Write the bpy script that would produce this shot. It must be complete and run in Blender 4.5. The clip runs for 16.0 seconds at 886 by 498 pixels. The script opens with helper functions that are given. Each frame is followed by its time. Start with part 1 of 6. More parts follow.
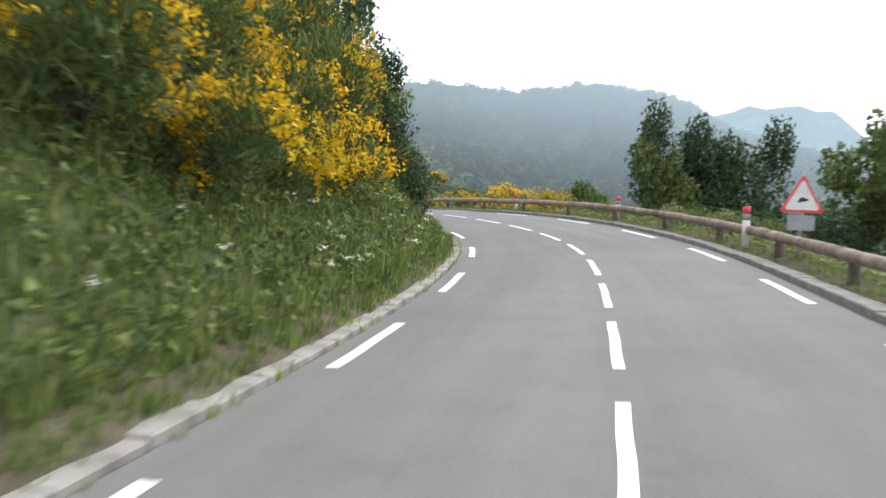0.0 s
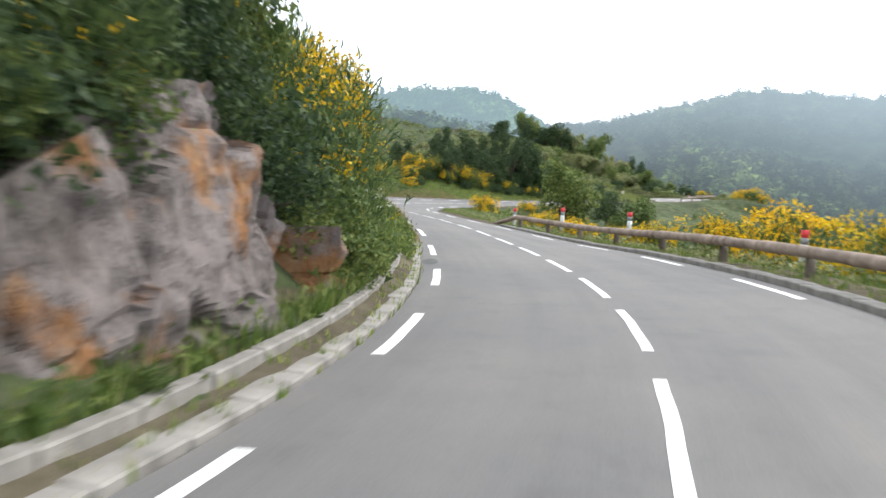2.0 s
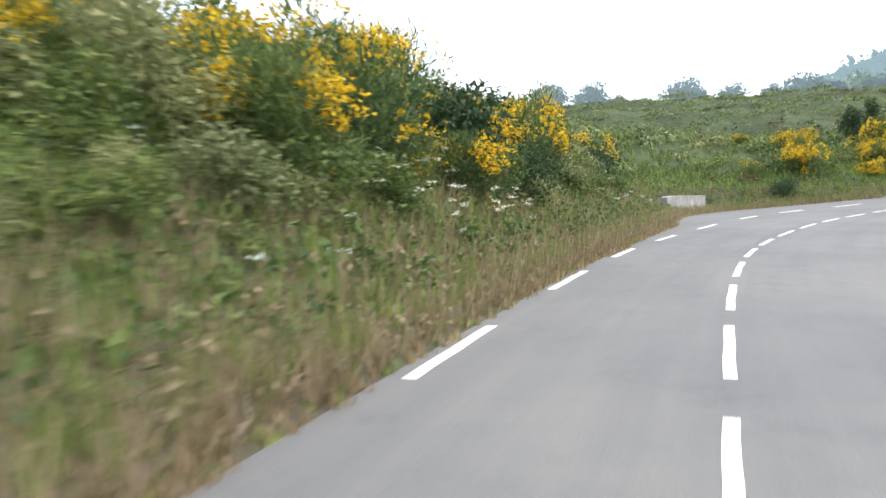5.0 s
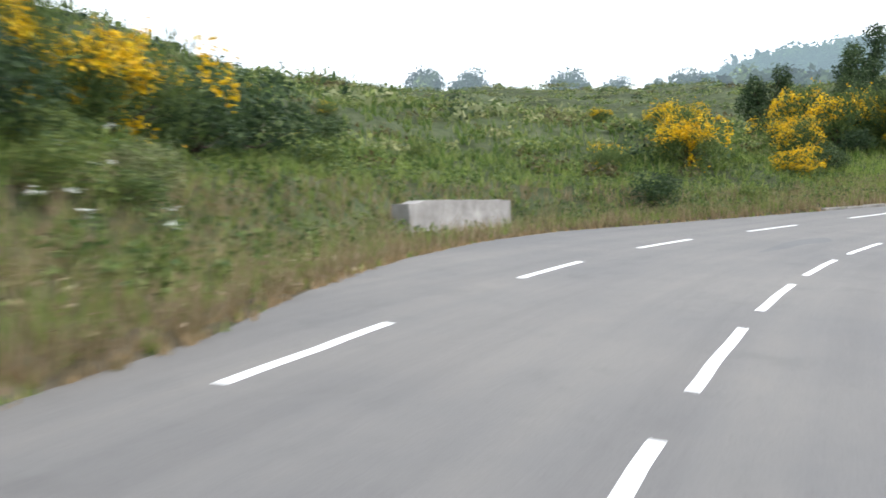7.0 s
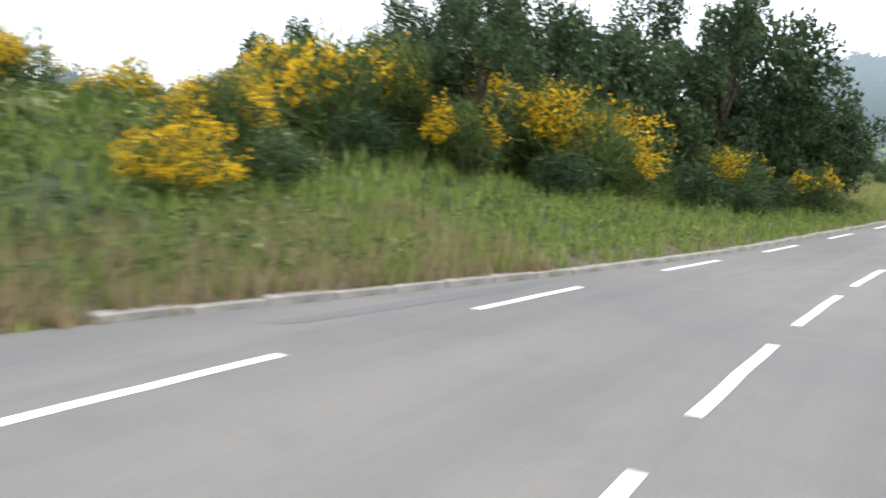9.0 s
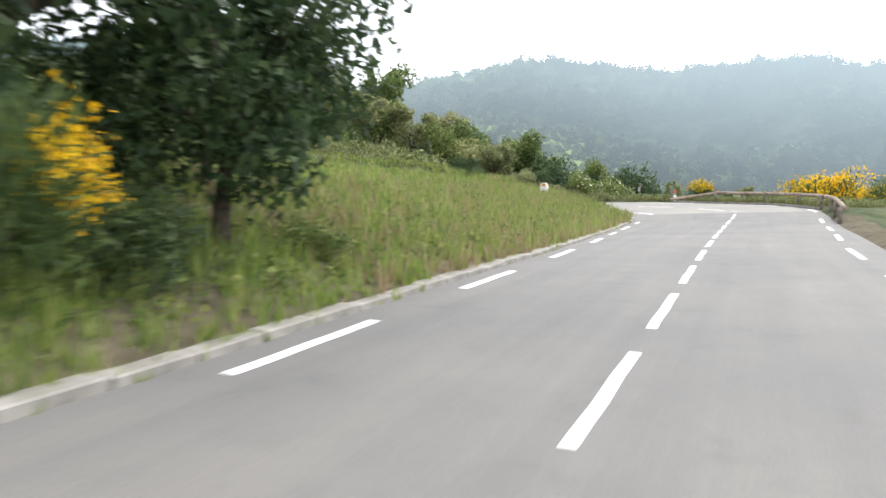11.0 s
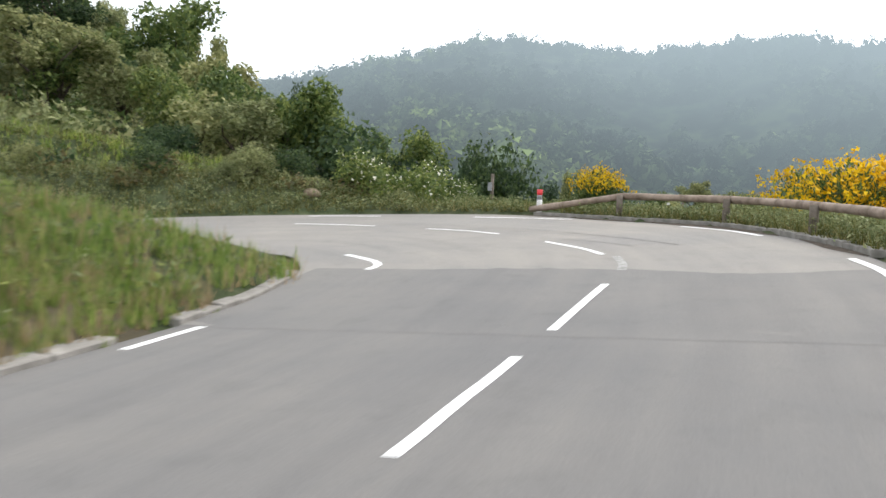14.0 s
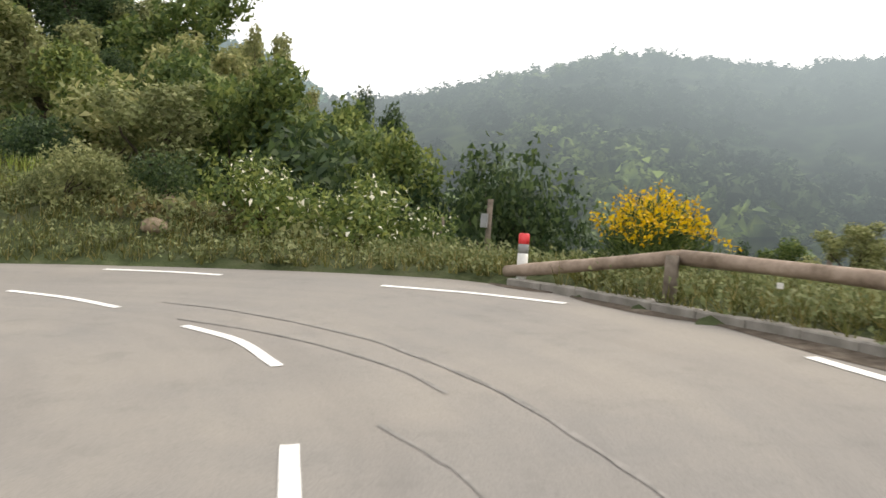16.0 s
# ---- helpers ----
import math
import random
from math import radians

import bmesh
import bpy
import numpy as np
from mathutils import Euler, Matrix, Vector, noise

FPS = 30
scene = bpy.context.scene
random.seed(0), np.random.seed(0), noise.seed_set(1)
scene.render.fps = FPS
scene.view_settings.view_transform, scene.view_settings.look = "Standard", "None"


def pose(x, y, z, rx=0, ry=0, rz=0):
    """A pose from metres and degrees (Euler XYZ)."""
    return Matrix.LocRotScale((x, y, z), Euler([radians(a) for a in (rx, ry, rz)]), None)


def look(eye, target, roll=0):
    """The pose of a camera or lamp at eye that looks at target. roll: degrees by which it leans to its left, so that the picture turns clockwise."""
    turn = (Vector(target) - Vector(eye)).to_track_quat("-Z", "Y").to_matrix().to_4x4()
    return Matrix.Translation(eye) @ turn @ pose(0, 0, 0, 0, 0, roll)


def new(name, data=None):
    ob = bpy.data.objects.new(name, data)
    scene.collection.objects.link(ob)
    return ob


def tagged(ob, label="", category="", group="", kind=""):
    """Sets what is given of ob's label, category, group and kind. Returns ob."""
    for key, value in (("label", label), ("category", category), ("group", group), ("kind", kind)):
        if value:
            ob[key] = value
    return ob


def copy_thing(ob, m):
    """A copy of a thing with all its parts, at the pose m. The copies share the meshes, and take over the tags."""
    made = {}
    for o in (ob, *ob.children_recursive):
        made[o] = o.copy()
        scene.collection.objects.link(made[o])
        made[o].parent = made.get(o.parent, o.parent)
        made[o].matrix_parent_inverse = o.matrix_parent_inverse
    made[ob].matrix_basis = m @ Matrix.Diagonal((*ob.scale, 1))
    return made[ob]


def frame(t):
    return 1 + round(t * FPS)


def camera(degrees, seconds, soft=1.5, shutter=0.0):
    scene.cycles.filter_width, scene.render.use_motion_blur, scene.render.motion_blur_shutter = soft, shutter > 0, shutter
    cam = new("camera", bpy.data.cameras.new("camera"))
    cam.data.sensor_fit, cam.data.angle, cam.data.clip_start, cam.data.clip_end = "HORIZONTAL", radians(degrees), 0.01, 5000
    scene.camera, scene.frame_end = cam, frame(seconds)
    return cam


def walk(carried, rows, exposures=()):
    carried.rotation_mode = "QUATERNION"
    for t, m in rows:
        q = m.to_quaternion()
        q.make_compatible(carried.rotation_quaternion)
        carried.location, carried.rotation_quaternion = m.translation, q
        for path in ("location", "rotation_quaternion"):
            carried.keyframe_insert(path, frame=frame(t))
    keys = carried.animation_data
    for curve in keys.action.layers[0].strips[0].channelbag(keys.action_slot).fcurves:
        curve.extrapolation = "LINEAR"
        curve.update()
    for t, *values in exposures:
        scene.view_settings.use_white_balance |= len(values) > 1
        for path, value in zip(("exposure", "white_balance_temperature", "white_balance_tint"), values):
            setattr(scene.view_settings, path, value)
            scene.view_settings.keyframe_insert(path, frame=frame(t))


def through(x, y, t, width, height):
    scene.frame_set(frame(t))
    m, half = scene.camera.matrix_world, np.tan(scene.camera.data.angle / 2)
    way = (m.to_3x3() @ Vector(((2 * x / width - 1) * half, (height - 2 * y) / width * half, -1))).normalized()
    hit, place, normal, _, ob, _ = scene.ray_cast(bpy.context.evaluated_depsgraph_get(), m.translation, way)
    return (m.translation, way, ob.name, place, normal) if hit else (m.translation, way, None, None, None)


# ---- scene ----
cam = camera(56.2, 16.0, soft=1.5, shutter=0.3)
PATH = [
    (0, (5.074, 0.851, 3.465), (4.222, 10.807, 3.058), 2.29),
    (0.5, (6.323, 7.313, 3.700), (4.404, 17.116, 3.219), 1.18),
    (1, (6.938, 13.455, 3.890), (4.187, 23.059, 3.450), 1.56),
    (1.5, (6.907, 19.680, 4.156), (3.358, 29.018, 3.706), 3.15),
    (2, (6.413, 25.946, 4.510), (1.878, 34.850, 4.102), 4.05),
    (2.5, (4.953, 32.039, 4.788), (-0.546, 40.371, 4.207), 5.42),
    (3, (2.728, 38.229, 5.060), (-3.819, 45.758, 4.390), 4.38),
    (3.5, (-0.194, 44.224, 5.274), (-7.544, 50.975, 4.649), 3.53),
    (4, (-3.604, 50.096, 5.490), (-11.500, 56.210, 4.971), 1.51),
    (4.5, (-7.324, 55.839, 5.732), (-15.598, 61.441, 5.339), -0.91),
    (5, (-11.329, 61.376, 5.981), (-19.897, 66.523, 5.693), -2.93),
    (5.5, (-15.558, 66.656, 6.215), (-24.205, 71.674, 5.972), -3.78),
    (6, (-19.646, 71.969, 6.339), (-28.158, 77.210, 6.059), -3.49),
    (6.5, (-23.717, 77.698, 6.484), (-31.961, 83.346, 6.115), -2.33),
    (7, (-27.152, 83.328, 6.630), (-34.994, 89.518, 6.193), -1.58),
    (7.5, (-30.181, 89.226, 6.778), (-37.416, 96.118, 6.392), -1.24),
    (8, (-32.549, 95.109, 6.905), (-39.134, 102.621, 6.448), -0.75),
    (8.5, (-34.456, 101.529, 7.033), (-40.238, 109.682, 6.708), -0.23),
    (9, (-35.659, 108.047, 7.244), (-40.340, 116.882, 7.055), 0.43),
    (9.5, (-35.805, 114.873, 7.588), (-39.413, 124.197, 7.429), 1.45),
    (10, (-35.313, 121.747, 8.014), (-37.854, 131.415, 7.773), 2.50),
    (10.5, (-34.331, 128.319, 8.392), (-36.279, 138.125, 8.144), 2.44),
    (11, (-33.209, 134.421, 8.758), (-34.780, 144.293, 8.497), 2.31),
    (11.5, (-31.978, 140.237, 9.137), (-33.411, 150.130, 8.860), 2.16),
    (12, (-30.756, 145.953, 9.542), (-32.202, 155.844, 9.251), 2.03),
    (12.5, (-29.552, 151.720, 9.911), (-31.004, 161.610, 9.614), 1.98),
    (13, (-28.209, 157.534, 10.284), (-29.594, 167.432, 9.927), 2.37),
    (13.5, (-26.858, 163.157, 10.577), (-28.184, 173.063, 10.243), 2.71),
    (14, (-25.513, 168.393, 10.934), (-26.878, 178.294, 10.591), 2.55),
    (14.5, (-24.463, 172.813, 11.219), (-25.777, 182.724, 10.991), 3.07),
    (15, (-23.745, 176.588, 11.539), (-25.337, 186.459, 11.389), 3.46),
    (15.5, (-23.245, 179.917, 11.829), (-25.391, 189.683, 11.713), 3.93),
    (16, (-23.263, 182.897, 12.043), (-26.246, 192.439, 11.846), 4.23),
]
walk(cam, [(t, look(eye, target, roll)) for t, eye, target, roll in PATH], [(0, 0.18, 6350, 10), (2.5, 0.36, 6320, 10), (6, 0.44, 6180, 10), (7.5, 0.20, 6300, 10), (8.5, 0.20, 6350, 10), (9.2, 0.44, 6380, 10), (10, 0.66, 6500, 10), (12.5, 0.3, 6500, 10), (14.5, 0.08, 6600, 10), (16, 0.02, 7300, 12)])

# ---------------------------------------------------------------- light
world = bpy.data.worlds.new("hazy_sky")
scene.world = world
world.use_nodes = True
wn = world.node_tree
wn.nodes.clear()
w_out = wn.nodes.new("ShaderNodeOutputWorld")
w_bg = wn.nodes.new("ShaderNodeBackground")
w_sky = wn.nodes.new("ShaderNodeTexSky")
w_sky.sky_type = "NISHITA"
w_sky.sun_disc = False
w_sky.sun_elevation = radians(50)
w_sky.sun_rotation = radians(42)
w_sky.air_density, w_sky.dust_density, w_sky.ozone_density = 1.0, 6.0, 0.6
w_mul = wn.nodes.new("ShaderNodeMix")
w_mul.data_type = "RGBA"
w_mul.inputs[0].default_value = 0.86
w_mul.inputs[7].default_value = (10.25, 10.8, 11.45, 1)   # the veil of cloud
wn.links.new(w_sky.outputs[0], w_mul.inputs[6])
wn.links.new(w_mul.outputs[2], w_bg.inputs[0])
w_bg.inputs[1].default_value = 0.15
wn.links.new(w_bg.outputs[0], w_out.inputs[0])

sun = new("sun", bpy.data.lights.new("sun", "SUN"))
sun.data.energy, sun.data.angle, sun.data.color = 2.1, radians(12), (1.0, 0.95, 0.87)
sun.matrix_world = look((34, 150, 96), (-20, 90, 0))


# ---------------------------------------------------------------- materials
def nodes_of(name, rough=0.8, spec=0.3):
    m = bpy.data.materials.new(name)
    m.use_nodes = True
    nt = m.node_tree
    b = nt.nodes["Principled BSDF"]
    b.inputs["Roughness"].default_value = rough
    b.inputs["Specular IOR Level"].default_value = spec
    return m, nt, b


def noise_of(nt, scale, detail=4.0, rough=0.6, coords="Object", stretch=None):
    tc = nt.nodes.new("ShaderNodeTexCoord")
    n = nt.nodes.new("ShaderNodeTexNoise")
    n.inputs["Scale"].default_value, n.inputs["Detail"].default_value, n.inputs["Roughness"].default_value = scale, detail, rough
    if stretch:
        mp = nt.nodes.new("ShaderNodeMapping")
        mp.inputs["Scale"].default_value = stretch
        nt.links.new(tc.outputs[coords], mp.inputs[0])
        nt.links.new(mp.outputs[0], n.inputs["Vector"])
    else:
        nt.links.new(tc.outputs[coords], n.inputs["Vector"])
    return n.outputs["Fac"]


def ramp_of(nt, fac, stops):
    r = nt.nodes.new("ShaderNodeValToRGB")
    nt.links.new(fac, r.inputs[0])
    e = r.color_ramp.elements
    while len(e) < len(stops):
        e.new(0.5)
    for k, (p, c) in enumerate(stops):
        e[k].position, e[k].color = p, (*c, 1)
    return r.outputs[0]


def mix_of(nt, fac, a, b, mode="MIX"):
    n = nt.nodes.new("ShaderNodeMix")
    n.data_type, n.blend_type = "RGBA", mode
    for k, v in ((0, fac), (6, a), (7, b)):
        if isinstance(v, (int, float)):
            n.inputs[k].default_value = v
        elif isinstance(v, tuple):
            n.inputs[k].default_value = (*v, 1)
        else:
            nt.links.new(v, n.inputs[k])
    return n.outputs[2]


def bump_of(nt, b, height, strength=0.4, dist=0.02):
    n = nt.nodes.new("ShaderNodeBump")
    n.inputs["Strength"].default_value, n.inputs["Distance"].default_value = strength, dist
    nt.links.new(height, n.inputs["Height"])
    nt.links.new(n.outputs[0], b.inputs["Normal"])


def surface(name, stops, scale, rough=0.85, spec=0.25, second=None, bump=0.4, bump_scale=40.0, dist=0.02, coords="Object", stretch=None):
    """A plain weathered surface: a colour ramp over one noise, darkened by a second, larger one, and a fine relief."""
    m, nt, b = nodes_of(name, rough, spec)
    col = ramp_of(nt, noise_of(nt, scale, coords=coords, stretch=stretch), stops)
    if second:
        s2, lo, hi = second
        col = mix_of(nt, 1.0, col, ramp_of(nt, noise_of(nt, s2, 3.0, coords=coords), [(0.3, (lo,) * 3), (0.7, (hi,) * 3)]), "MULTIPLY")
    nt.links.new(col, b.inputs["Base Color"])
    bump_of(nt, b, noise_of(nt, bump_scale, 3.0, coords=coords), bump, dist)
    return m


def leafy(name, stops, rough=0.6, spec=0.25, through=0.35):
    """Leaves, blades and petals: colour by island, some light passing through."""
    m, nt, b = nodes_of(name, rough, spec)
    g = nt.nodes.new("ShaderNodeNewGeometry")
    o = nt.nodes.new("ShaderNodeObjectInfo")
    col = ramp_of(nt, g.outputs["Random Per Island"], stops)
    tint = ramp_of(nt, o.outputs["Random"], [(0.0, (0.78, 0.82, 0.80)), (1.0, (1.2, 1.12, 1.0))])
    col = mix_of(nt, 1.0, col, tint, "MULTIPLY")
    nt.links.new(col, b.inputs["Base Color"])
    t = nt.nodes.new("ShaderNodeBsdfTranslucent")
    nt.links.new(col, t.inputs[0])
    mx = nt.nodes.new("ShaderNodeMixShader")
    mx.inputs[0].default_value = through
    nt.links.new(b.outputs[0], mx.inputs[1])
    nt.links.new(t.outputs[0], mx.inputs[2])
    nt.links.new(mx.outputs[0], nt.nodes["Material Output"].inputs[0])
    return m


def asphalt(name, base, warm):
    m, nt, b = nodes_of(name, 0.82, 0.3)
    fine_n = noise_of(nt, 55.0, 5.0, 0.75)
    col = ramp_of(nt, fine_n, [(0.25, tuple(c * 0.72 for c in base)), (0.5, base), (0.8, tuple(c * 1.28 for c in base))])
    patch = ramp_of(nt, noise_of(nt, 0.22, 4.0, 0.6), [(0.35, (0.86, 0.86, 0.87)), (0.65, warm)])
    col = mix_of(nt, 1.0, col, patch, "MULTIPLY")
    # tyre tracks, worn along the driving line, as a streaky large noise
    worn = ramp_of(nt, noise_of(nt, 1.0, 4.0, 0.6, "UV", (1.5, 0.06, 1.0)), [(0.36, (0.90, 0.90, 0.905)), (0.5, (0.98, 0.98, 0.98)), (0.66, (1.06, 1.05, 1.03))])
    blot = ramp_of(nt, noise_of(nt, 1.4, 5.0, 0.7), [(0.30, (0.89, 0.89, 0.89)), (0.45, (1.0, 1.0, 1.0)), (0.7, (1.04, 1.03, 1.02))])
    col = mix_of(nt, 1.0, col, blot, "MULTIPLY")
    col = mix_of(nt, 1.0, col, worn, "MULTIPLY")
    nt.links.new(col, b.inputs["Base Color"])
    bump_of(nt, b, noise_of(nt, 120.0, 3.0, 0.7), 0.35, 0.006)
    return m


M_ASPHALT = asphalt("asphalt", (0.168, 0.164, 0.160), (1.055, 1.03, 1.0))
M_ASPHALT_LIGHT = asphalt("asphalt_light", (0.24, 0.230, 0.217), (1.05, 1.02, 0.98))
M_PAINT = surface("road_paint", [(0.32, (0.55, 0.55, 0.54)), (0.42, (0.80, 0.80, 0.79)), (0.8, (0.86, 0.86, 0.85))], 14.0, 0.6, 0.4, (1.2, 0.9, 1.0), 0.3, 90.0)
M_PAINT_WORN = surface("road_paint_worn", [(0.40, (0.245, 0.238, 0.223)), (0.6, (0.374, 0.367, 0.353))], 9.0, 0.8, 0.3, (2.0, 0.85, 1.0), 0.3, 90.0)
M_WORN = asphalt("worn_patch", (0.145, 0.145, 0.147), (1.03, 1.03, 1.02))
M_TAR = surface("tar", [(0.3, (0.072, 0.072, 0.072)), (0.7, (0.122, 0.121, 0.119))], 5.0, 0.8, 0.3, (0.8, 0.85, 1.1), 0.4, 60.0)
M_SKID = surface("tyre_marks", [(0.35, (0.176, 0.170, 0.161)), (0.65, (0.243, 0.233, 0.220))], 6.0, 0.8, 0.3, (0.9, 0.85, 1.1), 0.3, 80.0)
M_CONCRETE = surface("concrete", [(0.3, (0.216, 0.202, 0.18)), (0.7, (0.36, 0.338, 0.31))], 3.0, 0.9, 0.2, (0.8, 0.7, 1.05), 0.5, 30.0)
M_WALL = surface("wall_render", [(0.3, (0.259, 0.245, 0.23)), (0.7, (0.432, 0.41, 0.396))], 2.2, 0.9, 0.2, (0.9, 0.75, 1.05), 0.5, 22.0)
M_SOIL = surface("soil", [(0.3, (0.0434, 0.0578, 0.0263)), (0.5, (0.084, 0.106, 0.0488)), (0.75, (0.15, 0.157, 0.096))], 1.1, 0.95, 0.1, (0.091, 0.456, 0.975), 0.8, 9.0, 0.08)
M_VERGE = surface("verge_soil", [(0.3, (0.0612, 0.054, 0.0324)), (0.7, (0.144, 0.122, 0.0864))], 2.5, 0.95, 0.1, (0.3, 0.75, 1.1), 0.7, 20.0, 0.04)
M_STONE = surface("tan_stone", [(0.3, (0.17, 0.125, 0.085)), (0.7, (0.34, 0.27, 0.19))], 5.0, 0.9, 0.2, (1.5, 0.7, 1.1), 0.7, 16.0, 0.03)
M_DIRT = surface("washed_earth", [(0.3, (0.060, 0.048, 0.038)), (0.6, (0.130, 0.108, 0.088)), (0.8, (0.19, 0.17, 0.145))], 4.5, 0.95, 0.1, (1.2, 0.7, 1.1), 0.8, 26.0, 0.03)
M_LOG = surface("weathered_log", [(0.3, (0.178, 0.133, 0.0994)), (0.7, (0.401, 0.317, 0.258))], 3.0, 0.85, 0.2, (0.9, 0.75, 1.1), 0.6, 18.0, 0.02)
M_POST = surface("weathered_post", [(0.3, (0.101, 0.0826, 0.0655)), (0.7, (0.242, 0.204, 0.169))], 4.0, 0.9, 0.2, (1.5, 0.8, 1.1), 0.6, 18.0, 0.02)
M_ROCK, nt, b = nodes_of("rock", 0.9, 0.2)
col = ramp_of(nt, noise_of(nt, 5.0, 6.0, 0.7), [(0.28, (0.085, 0.075, 0.072)), (0.45, (0.185, 0.160, 0.152)), (0.75, (0.27, 0.235, 0.22))])
rust = ramp_of(nt, noise_of(nt, 0.62, 5.0, 0.62), [(0.50, (0.0,) * 3), (0.58, (1.0,) * 3)])
col = mix_of(nt, rust, col, ramp_of(nt, noise_of(nt, 3.2, 5.0, 0.7), [(0.3, (0.14, 0.070, 0.035)), (0.5, (0.29, 0.145, 0.065)), (0.75, (0.34, 0.235, 0.14))]))
col = mix_of(nt, 1.0, col, ramp_of(nt, noise_of(nt, 1.3, 5.0, 0.7, "Object", (1.0, 1.0, 0.35)), [(0.33, (0.45, 0.44, 0.42)), (0.5, (1.0, 1.0, 1.0))]), "MULTIPLY")
nt.links.new(col, b.inputs["Base Color"])
bump_of(nt, b, noise_of(nt, 9.0, 6.0, 0.7), 0.8, 0.06)
M_WHITE = surface("white_plastic", [(0.3, (0.62, 0.61, 0.58)), (0.7, (0.80, 0.79, 0.77))], 6.0, 0.45, 0.4, (2.0, 0.85, 1.0), 0.1, 60.0)
M_RED = surface("red_reflector", [(0.3, (0.62, 0.035, 0.04)), (0.7, (0.78, 0.06, 0.07))], 6.0, 0.4, 0.5, None, 0.1, 60.0)
M_ORANGE = surface("orange_paint", [(0.3, (0.52, 0.17, 0.03)), (0.7, (0.68, 0.26, 0.05))], 7.0, 0.6, 0.3, (2.0, 0.8, 1.0), 0.2, 60.0)
M_GREY = surface("grey_band", [(0.3, (0.202, 0.209, 0.209)), (0.7, (0.259, 0.266, 0.266))], 6.0, 0.35, 0.5, None, 0.1, 60.0)
M_STEEL = surface("galvanised_steel", [(0.3, (0.23, 0.238, 0.245)), (0.7, (0.331, 0.338, 0.346))], 5.0, 0.5, 0.5, None, 0.1, 60.0)
M_BLACK = surface("black_print", [(0.3, (0.015, 0.015, 0.016)), (0.7, (0.03, 0.03, 0.03))], 6.0, 0.5, 0.3, None, 0.1, 60.0)
M_BARK = surface("bark", [(0.3, (0.045, 0.036, 0.028)), (0.7, (0.14, 0.115, 0.09))], 6.0, 0.95, 0.1, (1.0, 0.7, 1.1), 0.9, 14.0, 0.04)
M_GRASS = leafy("grass_blades", [(0.0, (0.0574, 0.113, 0.026)), (0.45, (0.121, 0.198, 0.0428)), (0.8, (0.218, 0.278, 0.0787)), (1.0, (0.389, 0.398, 0.172))])
M_GRASS_FRESH = leafy("fresh_grass", [(0.0, (0.118, 0.196, 0.0378)), (0.45, (0.216, 0.309, 0.0632)), (0.8, (0.325, 0.381, 0.101)), (1.0, (0.496, 0.495, 0.185))])
M_GRASS_OLIVE = leafy("olive_grass", [(0.0, (0.062, 0.074, 0.022)), (0.5, (0.135, 0.145, 0.042)), (0.85, (0.235, 0.215, 0.075)), (1.0, (0.36, 0.30, 0.14))])
M_STRAW = leafy("dry_grass", [(0.0, (0.206, 0.167, 0.0859)), (0.5, (0.35, 0.266, 0.157)), (0.85, (0.463, 0.353, 0.249)), (1.0, (0.154, 0.167, 0.0658))])
M_LEAF = leafy("leaves", [(0.0, (0.0551, 0.0929, 0.0315)), (0.5, (0.12, 0.175, 0.0522)), (1.0, (0.262, 0.306, 0.0936))])
M_LEAF_DARK = leafy("oak_leaves", [(0.0, (0.023, 0.0461, 0.0225)), (0.5, (0.049, 0.0843, 0.0375)), (1.0, (0.1, 0.15, 0.0587))])
M_LEAF_PALE = leafy("pale_leaves", [(0.0, (0.135, 0.161, 0.0696)), (0.5, (0.234, 0.263, 0.118)), (1.0, (0.379, 0.383, 0.198))])
M_BROOM = leafy("broom_stems", [(0.0, (0.043, 0.0764, 0.0306)), (0.5, (0.091, 0.138, 0.0441)), (1.0, (0.184, 0.241, 0.0765))])
M_HEATH = leafy("heath", [(0.0, (0.060, 0.058, 0.025)), (0.5, (0.125, 0.105, 0.045)), (1.0, (0.215, 0.190, 0.080))])
M_FLOWER = leafy("broom_flowers", [(0.0, (0.527, 0.306, 0.0068)), (0.5, (0.722, 0.468, 0.0102)), (1.0, (0.79, 0.595, 0.0255))], 0.6, 0.2, 0.3)
M_PETAL = leafy("white_petals", [(0.0, (0.62, 0.64, 0.58)), (1.0, (0.82, 0.83, 0.80))], 0.6, 0.2, 0.3)

# ---------------------------------------------------------------- the road's line
HEADING = [-9.8, -7.3, -5.5, -4.3, -1.7, 4.1, 11.1, 17.1, 23.6, 28.1, 30.9, 33.1, 34.7, 37.3, 39.5, 40.1, 39.1, 36.9, 34.0, 30.4, 26.0, 23.3, 19.2, 13.5, 5.8, -0.7, -3.9, -6.6, -8.2, -9.6, -11.1, -11.4, -11.1, -10.9, -11.0, -11.0, -11.1, -11.6, -12.5, -14.6, -17.3, -20.5, -23.8, -27.2, -30.8]
ROAD_Z = [1.68, 1.95, 2.24, 2.65, 3.04, 3.37, 3.59, 3.81, 4.08, 4.35, 4.60, 4.85, 5.02, 5.26, 5.45, 5.70, 6.05, 6.47, 6.89, 7.36, 7.90, 8.39, 8.81, 9.18, 9.73, 10.40, 11.10, 11.80]
BANK = [0.020, 0.048, 0.052, 0.072, 0.048, -0.030, -0.050, -0.050, -0.060, -0.068, -0.062, -0.050, -0.025, -0.011, 0.018, 0.048, 0.066, 0.066, 0.066]
ORIGIN = (5.683, 4.732)
